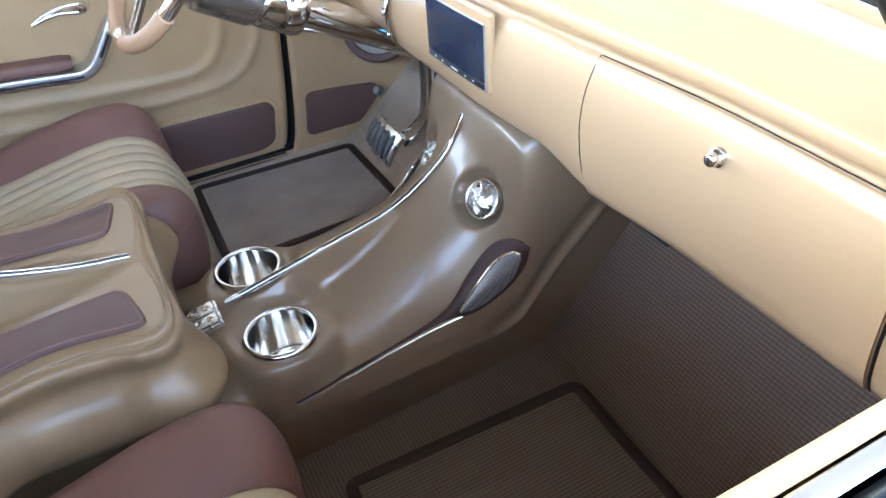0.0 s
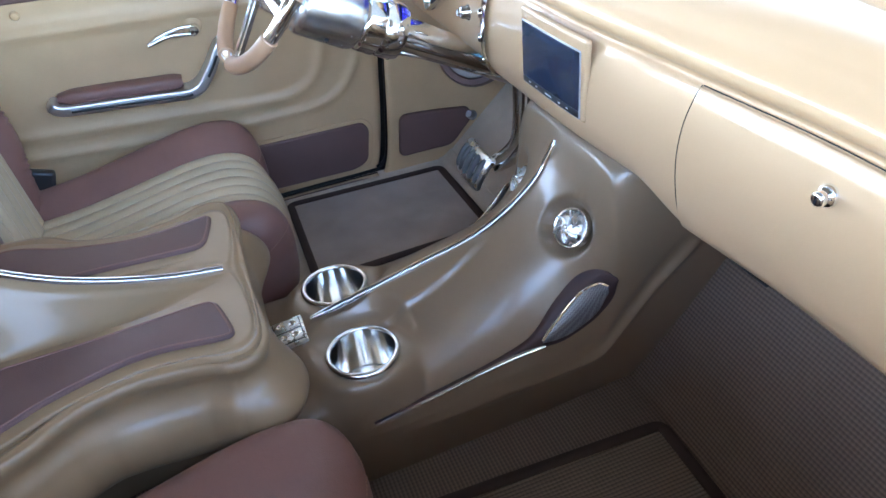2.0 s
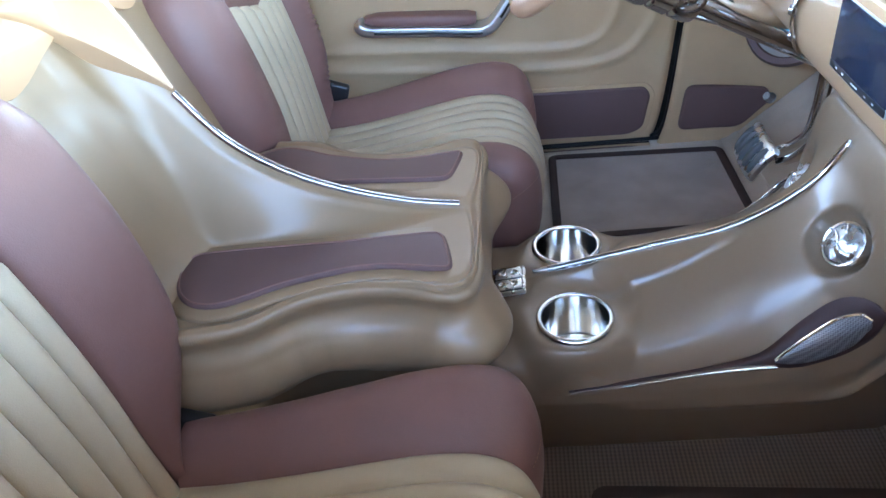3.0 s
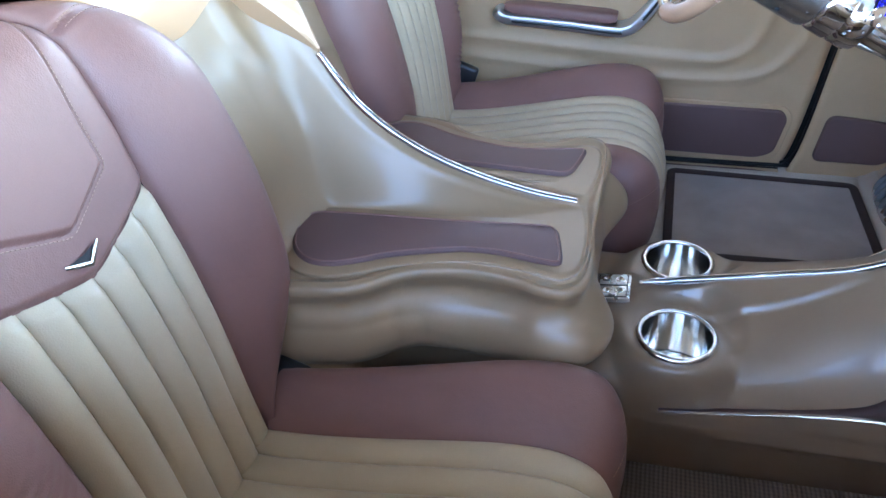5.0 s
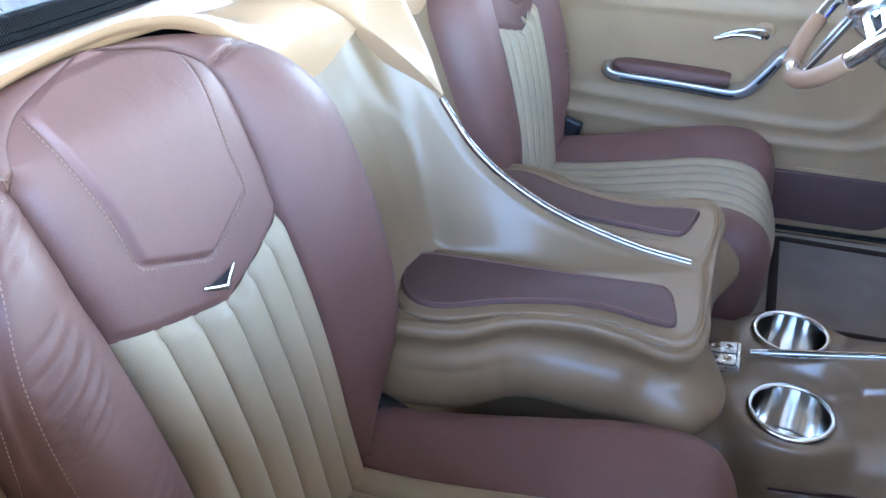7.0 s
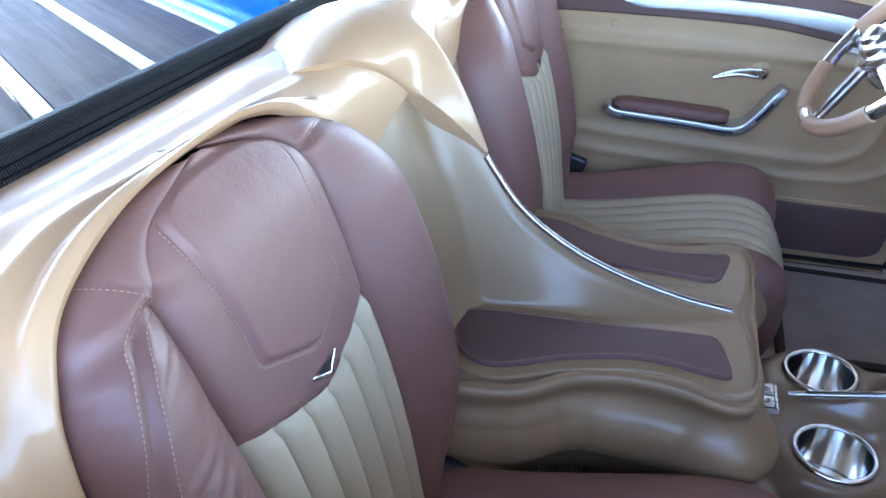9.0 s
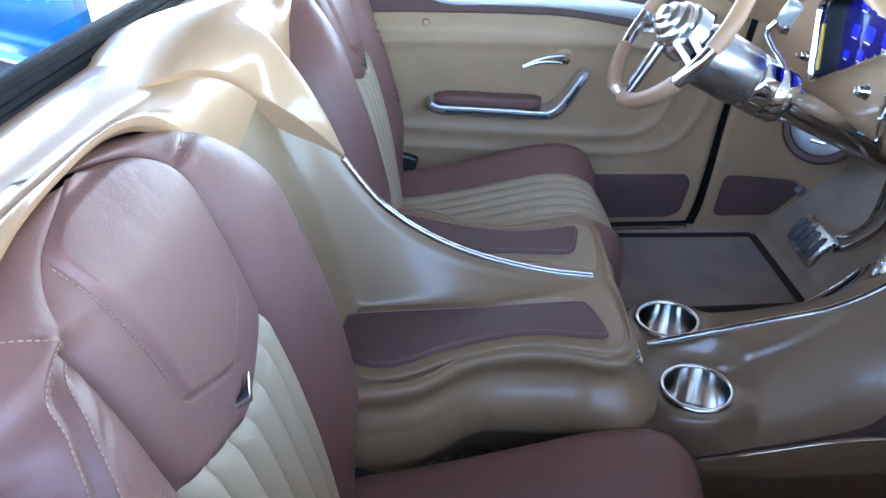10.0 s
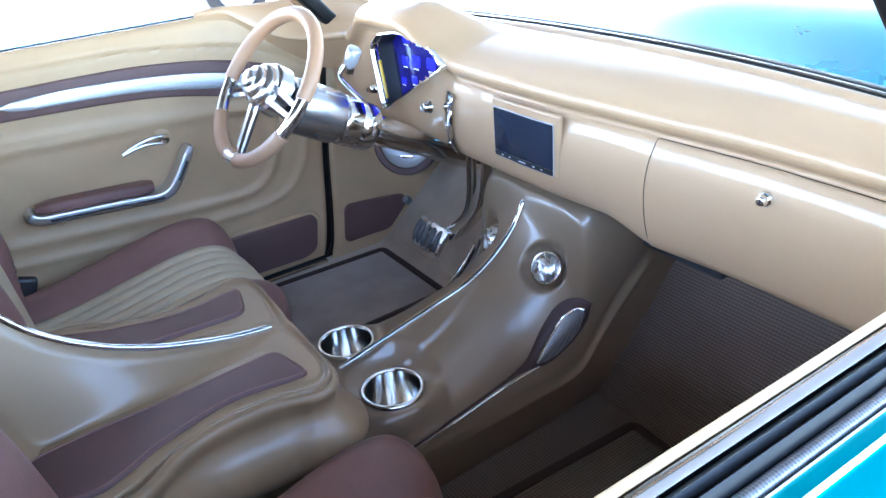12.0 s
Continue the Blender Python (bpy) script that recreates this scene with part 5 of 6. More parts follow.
# ---- steering wheel and column ----
HUB = Vector((0.090, 0.361, 0.614))
AXIS = Vector((-0.781, -0.071, 0.621)).normalized()
wheel = thing("steering_wheel", "polished spoked steering wheel with tan leather grips", "steering wheel", "", tuple(HUB))
W_U = Vector((-0.090, 0.996, 0)).normalized()
W_V = W_U.cross(AXIS)
WM = Matrix.Translation(HUB) @ Matrix((W_U, W_V, AXIS)).transposed().to_4x4()
CM = aim((0.100, 0.361, 0.588), (-0.875, 0, 0.483))
WR = 0.1485


def arc_path(r, a0, a1, n, z=0.0):
    return [(r * math.cos(a), r * math.sin(a), z) for a in np.linspace(a0, a1, n)]


SPOKES = [radians(a) for a in (-12, -88, -168)]
part("rim", moved(tube(arc_path(WR, 0, 2 * np.pi, 80)[:-1], 0.0115, 14, True), WM), CHROME, wheel, "polished metal rim")
for a0, a1 in ((-3, 180), (-78, -32), (-152, -97)):
    part("grip", moved(tube(arc_path(WR, radians(a0), radians(a1), max(12, int((a1 - a0) / 4))), 0.0140, 14), WM), TAN_GRIP, wheel, "tan leather-wrapped grip")
for a in SPOKES:
    for off in (-0.010, 0.010):
        d = np.array([math.cos(a), math.sin(a)])
        s = np.array([-d[1], d[0]])
        p = [(*(d * r + s * off * (1 + 0.5 * (WR - r) / WR)), 0.02 * (1 - r / WR) - 0.012) for r in np.linspace(0.035, WR - 0.004, 12)]
        part("spoke", moved(sweep(p, [(-0.005, -0.003), (0.005, -0.003), (0.005, 0.003), (-0.005, 0.003)]), WM), POLISHED, wheel, "polished spoke")
part("hub", moved(lathe([(0, 0.044), (0.014, 0.044), (0.017, 0.041), (0.018, 0.034), (0.027, 0.032), (0.030, 0.028), (0.031, 0.020), (0.039, 0.017), (0.042, 0.012), (0.043, 0.0), (0.049, -0.004), (0.050, -0.030), (0.040, -0.036)], 48), WM), POLISHED, wheel, "stepped polished horn hub")

col = thing("steering_column", "polished tilt steering column with collars", "steering column", "", (0.25, 0.361, 0.50))
part("barrel", moved(lathe([(0.030, -0.026), (0.046, -0.030), (0.053, -0.038), (0.0545, -0.046), (0.0545, -0.128), (0.052, -0.137), (0.045, -0.139)], 44), CM), BRUSHED, col, "brushed barrel")
part("collar", moved(lathe([(0.045, -0.139), (0.050, -0.142), (0.0515, -0.150), (0.0515, -0.176), (0.047, -0.178), (0.047, -0.182), (0.0500, -0.185), (0.0500, -0.212), (0.047, -0.220), (0.034, -0.224)], 44), CM), CHROME, col, "polished collar")
part("shaft_tube", moved(lathe([(0.033, -0.222), (0.032, -0.26), (0.030, -0.31), (0.028, -0.36), (0.0265, -0.52)], 40), CM), CHROME, col, "polished lower tube")
part("lower_rod", tube([(0.272, 0.345, 0.457), (0.36, 0.345, 0.425), (0.443, 0.345, 0.394)], 0.005, 8), CHROME, col)
for a in (200, 255, 310):
    part("screw", moved(lathe([(0, 0.0012), (0.004, 0.0010), (0.0045, -0.001)], 12), CM @ pose(0, 0, -0.09, 0, 0, a) @ pose(0.0545, 0, 0, 0, 90, 0)), BLACK_PLASTIC, col)
lev = thing("column_lever", "chrome column lever with a round knob", "lever", "", (0.24, 0.34, 0.56))
lp = smooth_curve([(0.288, 0.345, 0.532), (0.262, 0.342, 0.566), (0.238, 0.340, 0.598), (0.236, 0.338, 0.612), (0.246, 0.335, 0.626)], 24)
part("stem", tube(lp, 0.0048, 10), CHROME, lev)
part("knob", moved(lathe([(0, 0.022), (0.011, 0.021), (0.014, 0.018), (0.014, -0.006), (0.011, -0.016), (0.006, -0.022)], 24), aim((0.262, 0.332, 0.638), (0.30, -0.35, 0.85))), SILVER, lev, "round silver knob")


# ---- seats ----
def seat(sg, label, forward=0.0):
    """A bucket seat; sg -1 is the passenger's, 1 the driver's, the mirror image."""
    yc = 0.463
    s = thing("bucket_seat", label, "seat", "bucket seats", (-0.25, sg * yc, 0.02))
    back_x = lambda z: pchip([0.16, 0.25, 0.35, 0.45, 0.55, 0.65, 0.72, 0.75], [-0.428, -0.436, -0.446, -0.463, -0.489, -0.518, -0.545, -0.570], z)
    outer_w = lambda z: pchip([0.16, 0.45, 0.56, 0.61, 0.645, 0.68, 0.70, 0.72, 0.736, 0.742], [0.200, 0.218, 0.222, 0.219, 0.210, 0.190, 0.168, 0.131, 0.085, 0.02], z)
    inner_w = lambda z: pchip([0.16, 0.20, 0.215, 0.228, 0.245, 0.27, 0.30, 0.34, 0.42, 0.50, 0.58, 0.645, 0.69, 0.72, 0.736, 0.742], [0.121, 0.130, 0.145, 0.166, 0.192, 0.225, 0.254, 0.277, 0.290, 0.293, 0.284, 0.255, 0.209, 0.154, 0.085, 0.012], z)
    seam_w = lambda z: pchip([0.16, 0.30, 0.42, 0.535, 0.60, 0.66, 0.69, 0.715, 0.742], [0.120, 0.114, 0.115, 0.116, 0.120, 0.120, 0.113, 0.088, 0.006], z)
    edge_w = lambda z: np.maximum(seam_w(z), 1e-3)
    vee = lambda w: 0.506 + 0.034 * (np.abs(w) / 0.116) ** 1.15
    lean = lambda z: -0.016 * step(0.64, 0.745, z) ** 1.5
    nf = 6

    def put(w, z, out):
        """From across, up, and out along the seat's front."""
        z = np.where(z > 0.68, 0.68 + (z - 0.68) * 0.80, z)
        return np.stack([back_x(z) + out, sg * (yc + w), z + 0.25 * out], -1)

    # above the cross seam the headrest runs on into the outer bolster
    flush = lambda w, z: 0.8 * step(0.662, 0.684, z) * (np.asarray(w) > 0)

    def panel_out(w, z):
        q = np.minimum(np.abs(w) / edge_w(z), 1.02)
        f = 1 - flush(w, z)
        return 0.006 * (1 - q**4 * f) - 0.009 * q**16 * f

    def flute_out(w, z):
        k = (w / np.maximum(seam_w(z), 1e-3) + 1) / 2 * nf
        top = step(0.0, 0.012, vee(w) - z)
        return panel_out(w, z) - 0.005 + (0.012 * np.abs(np.sin(np.pi * k)) ** 0.5) * (0.35 + 0.65 * top)

    zs = np.linspace(0, 1, 70)
    for k in range(nf):
        us = np.linspace(-1 + 2 * k / nf, -1 + 2 * (k + 1) / nf, 13)
        rows = []
        for t in zs:
            w0 = us * 0.116
            z = 0.17 + t**0.92 * (vee(w0) + 0.001 - 0.17)
            w = us * seam_w(z)
            rows.append(put(w, z, flute_out(w, z)))
        part("back_flute", grid(np.array(rows)), CREAM, s, "cream leather flute")
    # headrest panel with a raised, stitched shield
    SHIELD = smooth_curve([(0, 0.551), (0.02, 0.558), (0.045, 0.569), (0.066, 0.579), (0.070, 0.588), (0.071, 0.62), (0.076, 0.655), (0.082, 0.690), (0.080, 0.716), (0.055, 0.732), (0, 0.736),
                           (-0.055, 0.732), (-0.080, 0.716), (-0.082, 0.690), (-0.076, 0.655), (-0.071, 0.62), (-0.070, 0.588), (-0.066, 0.579), (-0.045, 0.569), (-0.02, 0.558)], 200, True)

    def head_out(w, z):
        d = distance_to(np.vstack([SHIELD, SHIELD[:1]]), w, z)
        raised = np.where(inside(SHIELD, w, z), step(0, 0.007, d), 0)
        q = np.minimum(np.abs(w) / edge_w(z), 1.02)
        low = step(0.0, 0.010, z - vee(w))
        return panel_out(w, z) + 0.004 * (1 - q**16 * (1 - flush(w, z))) + lean(z) + 0.0055 * raised * step(1.0, 0.86, q) - 0.0012 * np.exp(-(d / 0.002) ** 2) - 0.007 * (1 - low) * (1 - q**16)

    us = np.linspace(-1, 1, 141)
    us = np.sign(us) * np.abs(us) ** 0.9
    rows_w, rows_z = [], []
    for t in np.linspace(0, 1, 150):
        w0 = us * 0.116
        z = vee(w0) + t**0.9 * (0.742 - vee(w0))
        rows_z.append(z)
        rows_w.append(us * edge_w(z))
    W, ZZ = np.array(rows_w), np.array(rows_z)
    part("headrest_panel", grid(put(W, ZZ, head_out(W, ZZ))), MAROON, s, "maroon leather headrest panel with a raised shield")
    # bolsters, from the seam round the edge to the back, with a double-stitched seam
    TWIN = smooth_curve([(0.122, 0.669), (0.132, 0.674), (0.146, 0.671), (0.165, 0.659), (0.182, 0.638), (0.197, 0.606), (0.207, 0.565), (0.212, 0.505), (0.211, 0.42), (0.203, 0.32), (0.182, 0.22), (0.166, 0.165)], 140)
    TWIN_IN = smooth_curve([(0.120, 0.686), (0.140, 0.694), (0.165, 0.696), (0.190, 0.690)], 46)
    CROSS = smooth_curve([(0.119, 0.674), (0.131, 0.690), (0.142, 0.703), (0.150, 0.711)], 24)

    def bolster_out(w, z, q, b):
        line = TWIN if b > 0 else TWIN_IN
        ang = np.clip(q, 0, 1)
        puff = 0.036 * (1 - step(0.60, 0.74, z)) * (0.45 + 0.55 * step(0.22, 0.36, z)) + 0.010
        if b > 0:
            puff = puff * (1 - 0.7 * step(0.650, 0.690, z))
        out = -0.009 + (0.0152 * step(0.662, 0.684, z) if b > 0 else 0) + puff * np.sin(np.pi * np.minimum(ang * 1.04, 1)) ** 0.6 - (0.040 if b > 0 else 0.060) * (1 - np.cos(ang * np.pi / 2)) ** 1.2 + lean(z) - 0.055 * np.clip(q - 1, 0, 1)
        d = distance_to(line, w, z)
        out = out - 0.0035 * np.exp(-(d / 0.0028) ** 2) + 0.0012 * np.exp(-((d - 0.0085) / 0.005) ** 2)
        if b > 0:
            out = out - 0.0020 * np.exp(-(distance_to(CROSS, w, z) / 0.0022) ** 2)
        # puckers gathered by the stitching
        slope = z + 0.35 * (w - 0.16)
        folds = np.sin(2 * np.pi * slope / 0.0135 + 2.2 * np.sin(slope * 61) + 1.4 * np.sin(slope * 23 + w * 40)) * (0.5 + 0.5 * np.sin(slope * 47 + 1.0))
        near = np.exp(-((d - 0.014) / 0.034) ** 2) * step(0.70, 0.62, z) * step(0.20, 0.30, z) * step(0.006, 0.015, d)
        return out + (0.0026 if b > 0 else 0.0006) * folds * near

    for b in (-1, 1):
        z = np.repeat(np.linspace(0.165, 0.741, 230)[:, None], 84, 1)
        q = np.repeat(np.concatenate([np.linspace(0, 1, 74), 1 + np.linspace(0.1, 1, 10)])[None], 230, 0)
        wide = outer_w(z) if b > 0 else inner_w(z)
        w0 = edge_w(z)
        w = w0 + (wide - w0) * np.sin(np.clip(q, 0, 1) * np.pi / 2)
        o = bolster_out(w, z, q, b)
        part("back_bolster", grid(put(b * (w - (0.07 if b > 0 else 0.03) * np.clip(q - 1, 0, 1)), z, o)), MAROON, s, "maroon leather side bolster")

        def along_bolster(c, lift):
            cw, cz = c[:, 0], c[:, 1]
            hw = outer_w(cz) if b > 0 else inner_w(cz)
            w0 = edge_w(cz)
            a = np.arcsin(np.clip((cw - w0) / np.maximum(hw - w0, 1e-3), 0, 1)) / (np.pi / 2)
            return put(b * cw, cz, bolster_out(cw, cz, a, b) + lift)

        for o in (-0.0062, 0.0062):
            seam = TWIN if b > 0 else TWIN_IN
            t = np.gradient(seam, axis=0)
            t /= np.linalg.norm(t, axis=1, keepdims=True)
            c = seam + np.stack([-t[:, 1], t[:, 0]], 1) * (o if b > 0 else 0.6 * o)
            part("stitching", stitches(along_bolster(c[6:], 0.0006)), THREAD, s, "tan stitching")
        if b > 0:
            part("stitching", stitches(along_bolster(CROSS + np.array([0.003, -0.004]), 0.0006)), THREAD, s, "tan stitching")

    def on_back(pts, lift=0.003):
        p = np.array(pts)
        return put(p[:, 0], p[:, 1], head_out(p[:, 0], p[:, 1]) + lift)

    c = SHIELD * np.array([1.0, 1.0])
    c = np.vstack([c[100:], c[:101]])
    mid = np.array([0, 0.64])
    c = mid + (c - mid) * 1.035
    for side in (-1, 1):
        part("stitching", stitches(on_back(c[(c[:, 0] * side >= 0) & (c[:, 1] < 0.712)], 0.0004)), THREAD, s, "tan stitching")
    # bright chevron badge
    c = on_back([(-0.0155, 0.5345), (-0.006, 0.5285), (0.003, 0.5215), (0.016, 0.5275), (0.0275, 0.5335)], 0.0035)
    part("badge", sweep(c, [(-0.0030, -0.003), (0.0030, -0.003), (0.0022, 0.0012), (0.0, 0.0020), (-0.0022, 0.0012)], up=(0.9, 0, 0.3), scale=[0.55, 1.0, 1.25, 1.0, 0.55]), CHROME, s, "small bright chevron badge")
    fill = on_back([(-0.0145, 0.5342), (0.003, 0.5222), (0.0265, 0.5332), (0.004, 0.5315)], 0.0030)
    part("badge_inlay", (fill, [(0, 1, 3), (1, 2, 3)]), BLACK_PLASTIC, s, "dark inlay of the badge", False)

    # cushion
    path = smooth_curve([(-0.43, 0.192), (-0.36, 0.199), (-0.28, 0.213), (-0.20, 0.230), (-0.13, 0.243), (-0.07, 0.243), (-0.025, 0.222), (0.000, 0.180), (0.006, 0.130), (-0.004, 0.075), (-0.03, 0.035)], 70)
    path[:, 0] += forward * np.linspace(0, 1, 70)
    tang = np.gradient(path, axis=0)
    tang /= np.linalg.norm(tang, axis=1, keepdims=True)
    norm = np.stack([-tang[:, 1], tang[:, 0]], 1)
    norm *= np.sign(norm[5, 1])
    seat_w = pchip([0, 0.3, 0.6, 0.75, 1], [0.205, 0.225, 0.240, 0.238, 0.215], np.linspace(0, 1, 70))
    bow = lambda w: -0.086 * (np.abs(w) / 0.24) ** 2.2

    def lay(w, out):
        fr = step(0.5, 0.8, np.linspace(0, 1, 70))
        x = path[:, None, 0] + norm[:, None, 0] * out + bow(w) * fr[:, None]
        z = path[:, None, 1] + norm[:, None, 1] * out
        return np.stack([x, sg * (yc + w) + 0 * x, z], -1)

    ws = 0.112
    for k in range(nf):
        u = np.linspace(-1 + 2 * k / nf, -1 + 2 * (k + 1) / nf, 9)
        w = np.repeat((u * ws)[None], 70, 0)
        kk = (u + 1) / 2 * nf
        out = np.repeat((-0.004 + 0.009 * np.abs(np.sin(np.pi * kk)) ** 0.55)[None], 70, 0)
        part("seat_flute", grid(lay(w, out)), CREAM, s, "cream leather flute")
    for b in (-1, 1):
        q = np.concatenate([np.linspace(0, 1, 20), 1 + np.linspace(0.12, 1, 8)])
        ang = np.clip(q, 0, 1)
        w = ws + (seat_w[:, None] - ws) * np.sin(ang * np.pi / 2)[None]
        out = (-0.004 + 0.044 * np.sin(np.pi * np.minimum(ang * 1.03, 1)) ** 0.8 - 0.032 * (1 - np.cos(ang * np.pi / 2)) ** 1.6 - 0.075 * np.clip(q - 1, 0, 1))[None] * np.ones((70, 1))
        fade = (1 - 0.35 * step(0.72, 1.0, np.linspace(0, 1, 70)))[:, None]
        part("seat_bolster", grid(lay(b * (w - 0.012 * np.clip(q - 1, 0, 1)[None] ** 2), out * np.where(out > 0, fade, 1))), MAROON, s, "maroon leather cushion bolster")
        rim = lay(b * w, out * np.where(out > 0, fade, 1) + 0.0006)
        part("stitching", stitches(rim[46, 1:20], 0.0032, 0.0022), THREAD, s, "tan stitching")
    part("seat_base", moved(box(0.36, 0.36, 0.10, 0.012), pose(-0.23, sg * yc, 0.060)), BLACK_AND_SHADE, s, "black seat base")
    part("recliner", moved(box(0.055, 0.022, 0.075, 0.009, 3), pose(-0.425, sg * (yc + 0.205), 0.225, 0, 20, 0)), BLACK_PLASTIC, s, "black recliner cover")
    part("recliner", moved(box(0.055, 0.022, 0.060, 0.009, 3), pose(-0.435, sg * (yc - 0.19), 0.200, 0, 20, 0)), BLACK_PLASTIC, s, "black recliner cover")
    part("back_shell", moved(box(0.05, 0.34, 0.46, 0.02, 3), pose(-0.545, sg * yc, 0.42, 0, -13, 0)), MAROON, s)
    return s


seat(-1, "maroon and cream fluted leather bucket seat under the rear arch")
seat(1, "maroon and cream fluted leather bucket seat behind the wheel", 0.032)


# ---- floor mats and pedals ----
def mat(sg, outline, pile, label):
    m = thing("floor_mat", label, "floor mat", "floor mats", (0.26, sg * 0.5, 0.0))
    line = dense(rounded(outline, 0.015), 0.02)
    v, f = cushion(line, 0.006, 0.003)
    part("carpet_face", (v + np.array([0, 0, -0.010]), f), pile, m, "", True, lambda co: (co.x, co.y))
    part("binding", sweep(np.c_[line, np.full(len(line), -0.003)], [(-0.009, -0.006), (0.009, -0.006), (0.009, 0.002), (0.005, 0.0045), (-0.005, 0.0045), (-0.009, 0.002)], True), DARK_BINDING, m, "dark brown bound edge")


MAT_CARPET = ribbed_carpet("mat_loop_carpet", (0.072, 0.050, 0.037), (0.19, 0.137, 0.100), 90)
mat(-1, [(0.462, -0.240), (0.450, -0.640), (0.06, -0.640), (0.072, -0.228)], MAT_CARPET, "ribbed brown floor mat with dark binding on the carpet")
mat(1, [(0.455, 0.400), (0.450, 0.715), (0.060, 0.727), (0.055, 0.385)], PILE, "brown cut-pile floor mat with dark binding by the pedals")

ped = thing("brake_pedal", "ribbed metal brake pedal on a polished arm", "pedal", "", (0.414, 0.367, 0.187))
PM = Matrix.Translation((0.418, 0.385, 0.176)) @ Matrix(((0.0, 0.55, -0.835), (-1.0, 0.0, 0.0), (0.0, 0.835, 0.55))).to_4x4()
pv, pf = cushion(dense(rounded([(-0.062, -0.034), (0.056, -0.040), (0.062, 0.036), (-0.060, 0.036)], 0.010), 0.008), 0.010, 0.004)
pv = np.c_[pv[:, :2], pv[:, 2] - 2.5 * pv[:, 0] ** 2 - 4 * pv[:, 1] ** 2]
part("pad", moved((pv, pf), PM), SATIN, ped, "satin metal pad")
for k in range(5):
    x = -0.044 + k * 0.022
    part("rib", moved(tube([(x, y, 0.0090 - 2.5 * x * x - 4 * y * y) for y in np.linspace(-0.028, 0.026, 8)], 0.0072, 8, up=(1, 0, 0), scale=[0.5, 0.9, 1, 1, 1, 1, 0.9, 0.5]), PM), GREY_RUBBER, ped)
part("arm", sweep(smooth_curve([(0.440, 0.375, 0.172), (0.462, 0.345, 0.198), (0.478, 0.300, 0.245), (0.478, 0.276, 0.30), (0.476, 0.265, 0.38), (0.478, 0.262, 0.46)], 30), rounded([(-0.005, -0.011), (0.005, -0.011), (0.005, 0.011), (-0.005, 0.011)], 0.003, 3), up=(1, 0, 0)), CHROME, ped, "polished arm")
part("bracket", sweep(smooth_curve([(0.455, 0.335, 0.175), (0.470, 0.300, 0.205), (0.482, 0.255, 0.262), (0.488, 0.235, 0.32), (0.490, 0.225, 0.40), (0.49, 0.222, 0.46)], 24), rounded([(-0.006, -0.012), (0.006, -0.012), (0.006, 0.012), (-0.006, 0.012)], 0.003, 3), up=(1, 0, 0)), STEEL, ped, "grey steel bracket")
kp = thing("floor_dimmer_button", "small chrome button on the toe board", "button", "", (0.57, 0.69, 0.12))
part("button", moved(lathe([(0, 0.02), (0.008, 0.02), (0.010, 0.016), (0.010, 0.0), (0.013, -0.002)], 20), aim((0.555, 0.727, 0.112), (-0.6, -0.5, 0.5))), GRILLE, kp)

# kick panel speaker
spk = thing("kick_speaker", "round silver speaker in a maroon ring on the kick panel", "speaker", "", (0.56, 0.72, 0.28))
SM = aim((0.565, 0.712, 0.290), (-0.62, -0.72, 0.30))
part("ring", moved(lathe([(0.092, -0.01), (0.092, 0.006), (0.086, 0.012), (0.074, 0.010), (0.070, 0.0)], 48), SM), MAROON_PAD, spk, "maroon ring")
part("cone_cover", moved(lathe([(0, 0.004), (0.03, 0.0045), (0.062, 0.004), (0.070, 0.010), (0.072, 0.0)], 48), SM), SILVER, spk, "silver perforated cover")
part("badge", moved(box(0.034, 0.009, 0.003, 0.001), SM @ pose(0.0, -0.04, 0.007)), CHROME, spk)


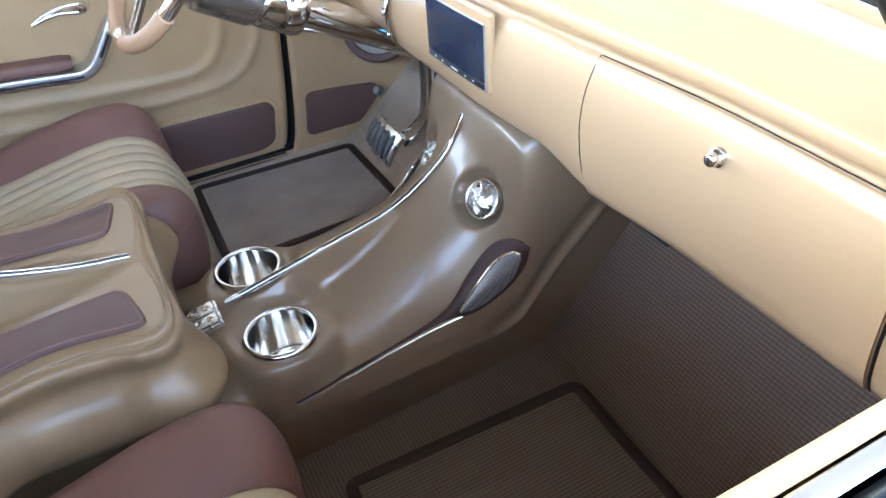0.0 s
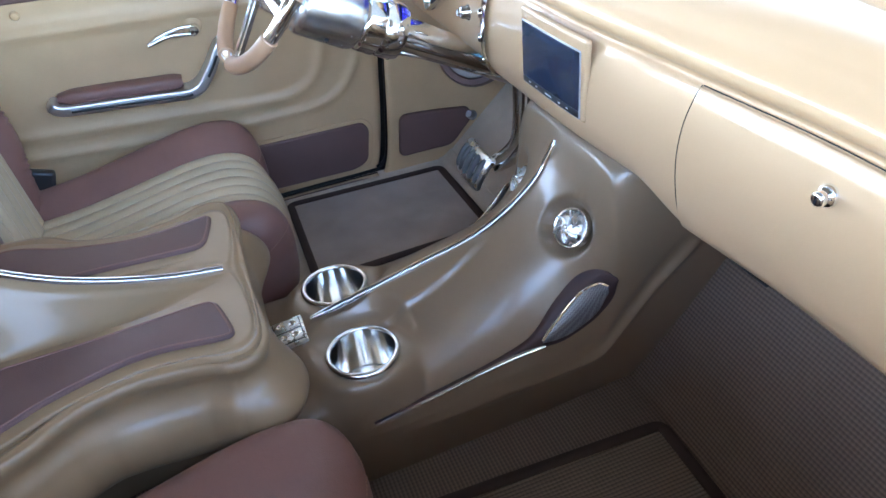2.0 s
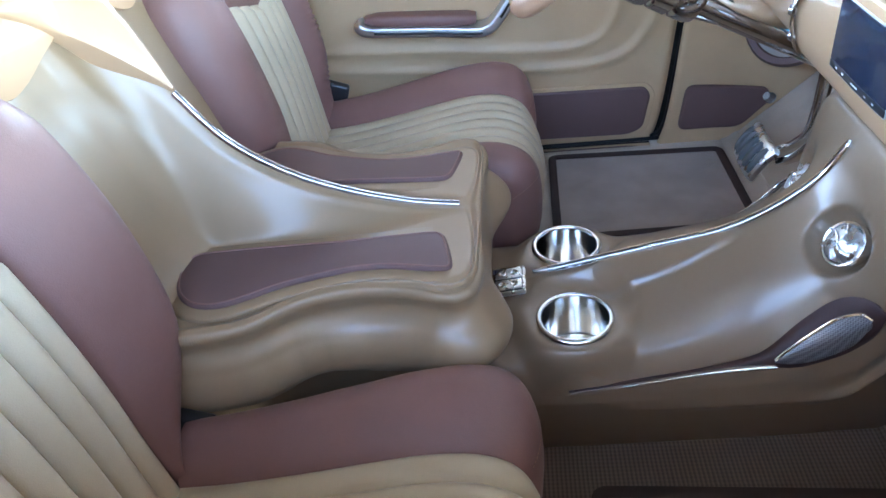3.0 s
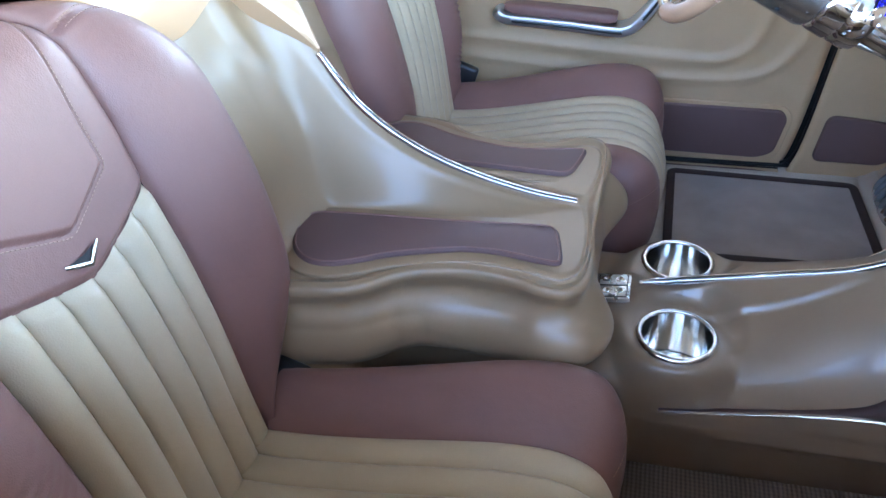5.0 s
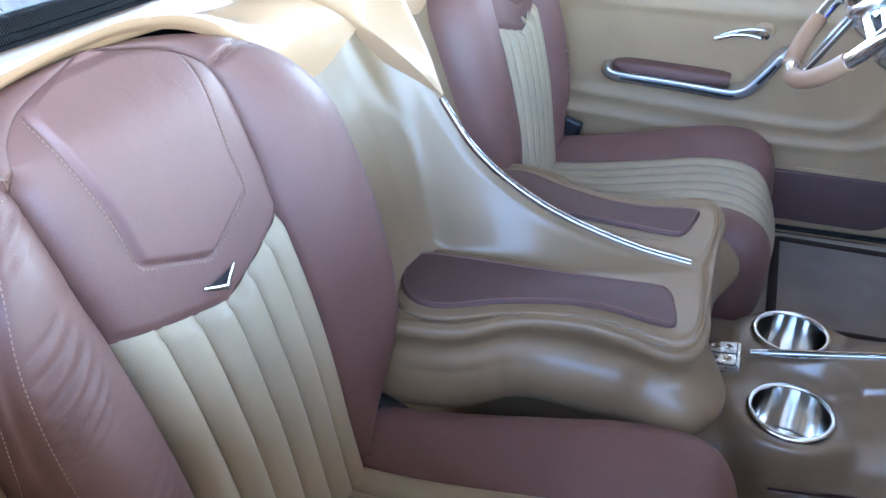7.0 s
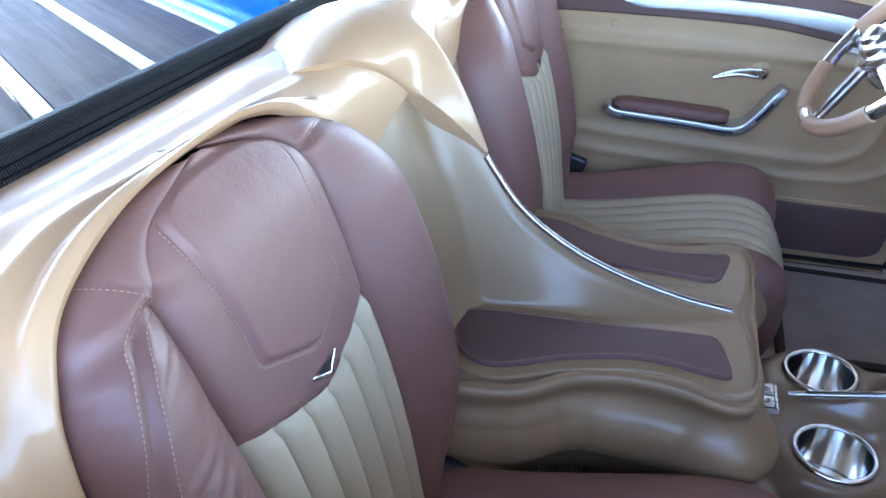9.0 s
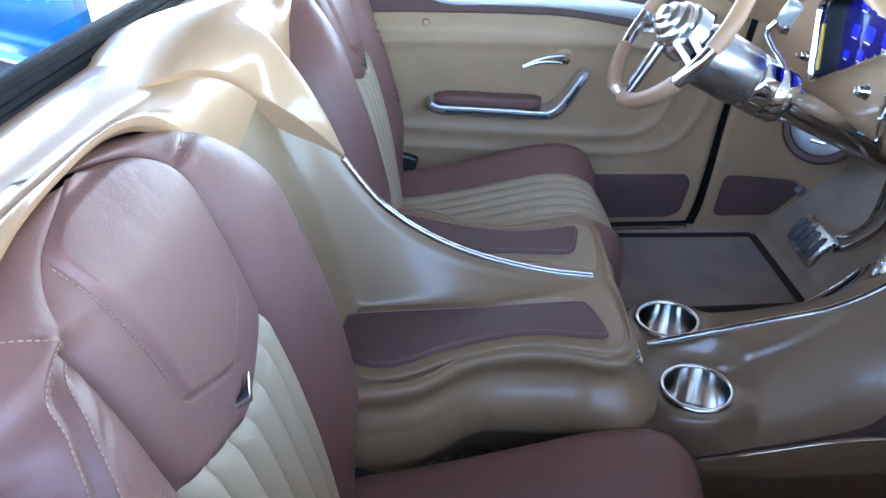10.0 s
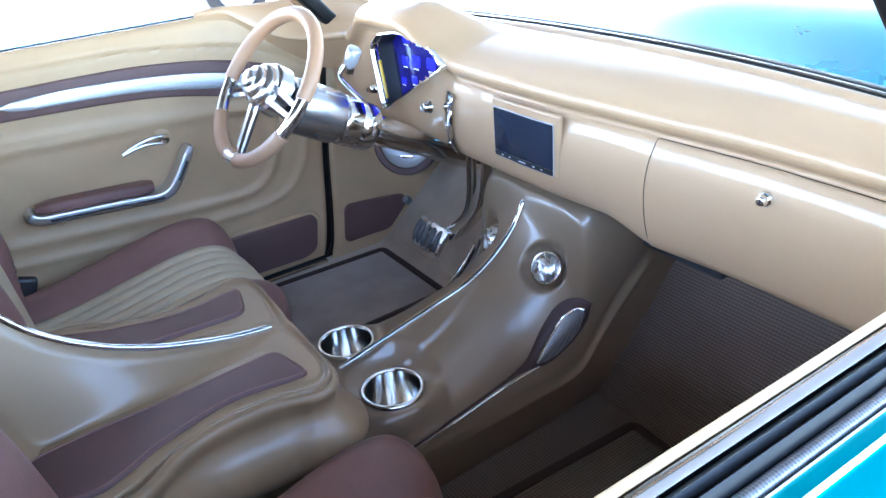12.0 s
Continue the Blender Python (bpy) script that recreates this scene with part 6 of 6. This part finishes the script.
# ---- bed behind the cab and things outside ----
bed = thing("boarded_deck", "grey boarded flat deck with bright strips parked behind the cab", "flatbed", "", (-2.0, 0.6, GROUND))
ALONG, ACROSS = Vector((-0.83, 0.56, 0)).normalized(), Vector((0.56, 0.83, 0)).normalized()
for k in range(-5, 2):
    start = Vector((-1.11, 0.13, 0.58)) + ACROSS * (0.197 * k)
    first = start + ALONG * ((-0.88 - start.x) / ALONG.x)
    m = Matrix.Translation(first + ALONG * 1.5 - ACROSS * 0.0985) @ pose(0, 0, 0, 0, 0, math.degrees(math.atan2(ALONG.y, ALONG.x)))
    part("board", moved(box(3.0, 0.160, 0.03, 0.004), m), WOOD, bed)
    part("strip", moved(box(3.0, 0.030, 0.012, 0.003), Matrix.Translation(ACROSS * 0.0985) @ m @ pose(0, 0, 0.012)), STRIP_METAL, bed, "bright metal strip")
side = Vector((-1.11, 0.13, 0.58)) + ACROSS * 0.25
side = side + ALONG * ((-0.9 - side.x) / ALONG.x + 1.5)
part("side_panel", moved(box(3.0, 0.03, 0.34, 0.008), Matrix.Translation(side + Vector((0, 0, 0.14))) @ pose(0, 0, 0, 0, 0, math.degrees(math.atan2(ALONG.y, ALONG.x)))), BLUE, bed, "glossy blue painted side panel")
for d in (0.5, 2.5):
    for w in (-0.7, 0.1):
        p = Vector((-0.95, 0.0, 0)) + ALONG * d + ACROSS * w
        part("leg", tube([(p.x, p.y, GROUND), (p.x, p.y, 0.1), (p.x, p.y, 0.57)], 0.04, 8, up=(1, 0, 0)), BLACK_RUBBER, bed)

whl = thing("parked_wheel", "black knobbly tyre of a vehicle parked beyond", "wheel", "", (2.25, 7.45, GROUND))
part("tyre", moved(lathe([(0.24, -0.13), (0.33, -0.14), (0.375, -0.12), (0.385, 0.0), (0.375, 0.12), (0.33, 0.14), (0.24, 0.13)], 60), aim((2.25, 7.45, GROUND + 0.385), (0.1, -1, 0))), BLACK_RUBBER, whl)
part("rim", moved(lathe([(0, 0.09), (0.10, 0.10), (0.2, 0.08), (0.24, 0.13), (0.24, -0.13)], 40), aim((2.25, 7.45, GROUND + 0.385), (0.1, -1, 0))), SILVER, whl)
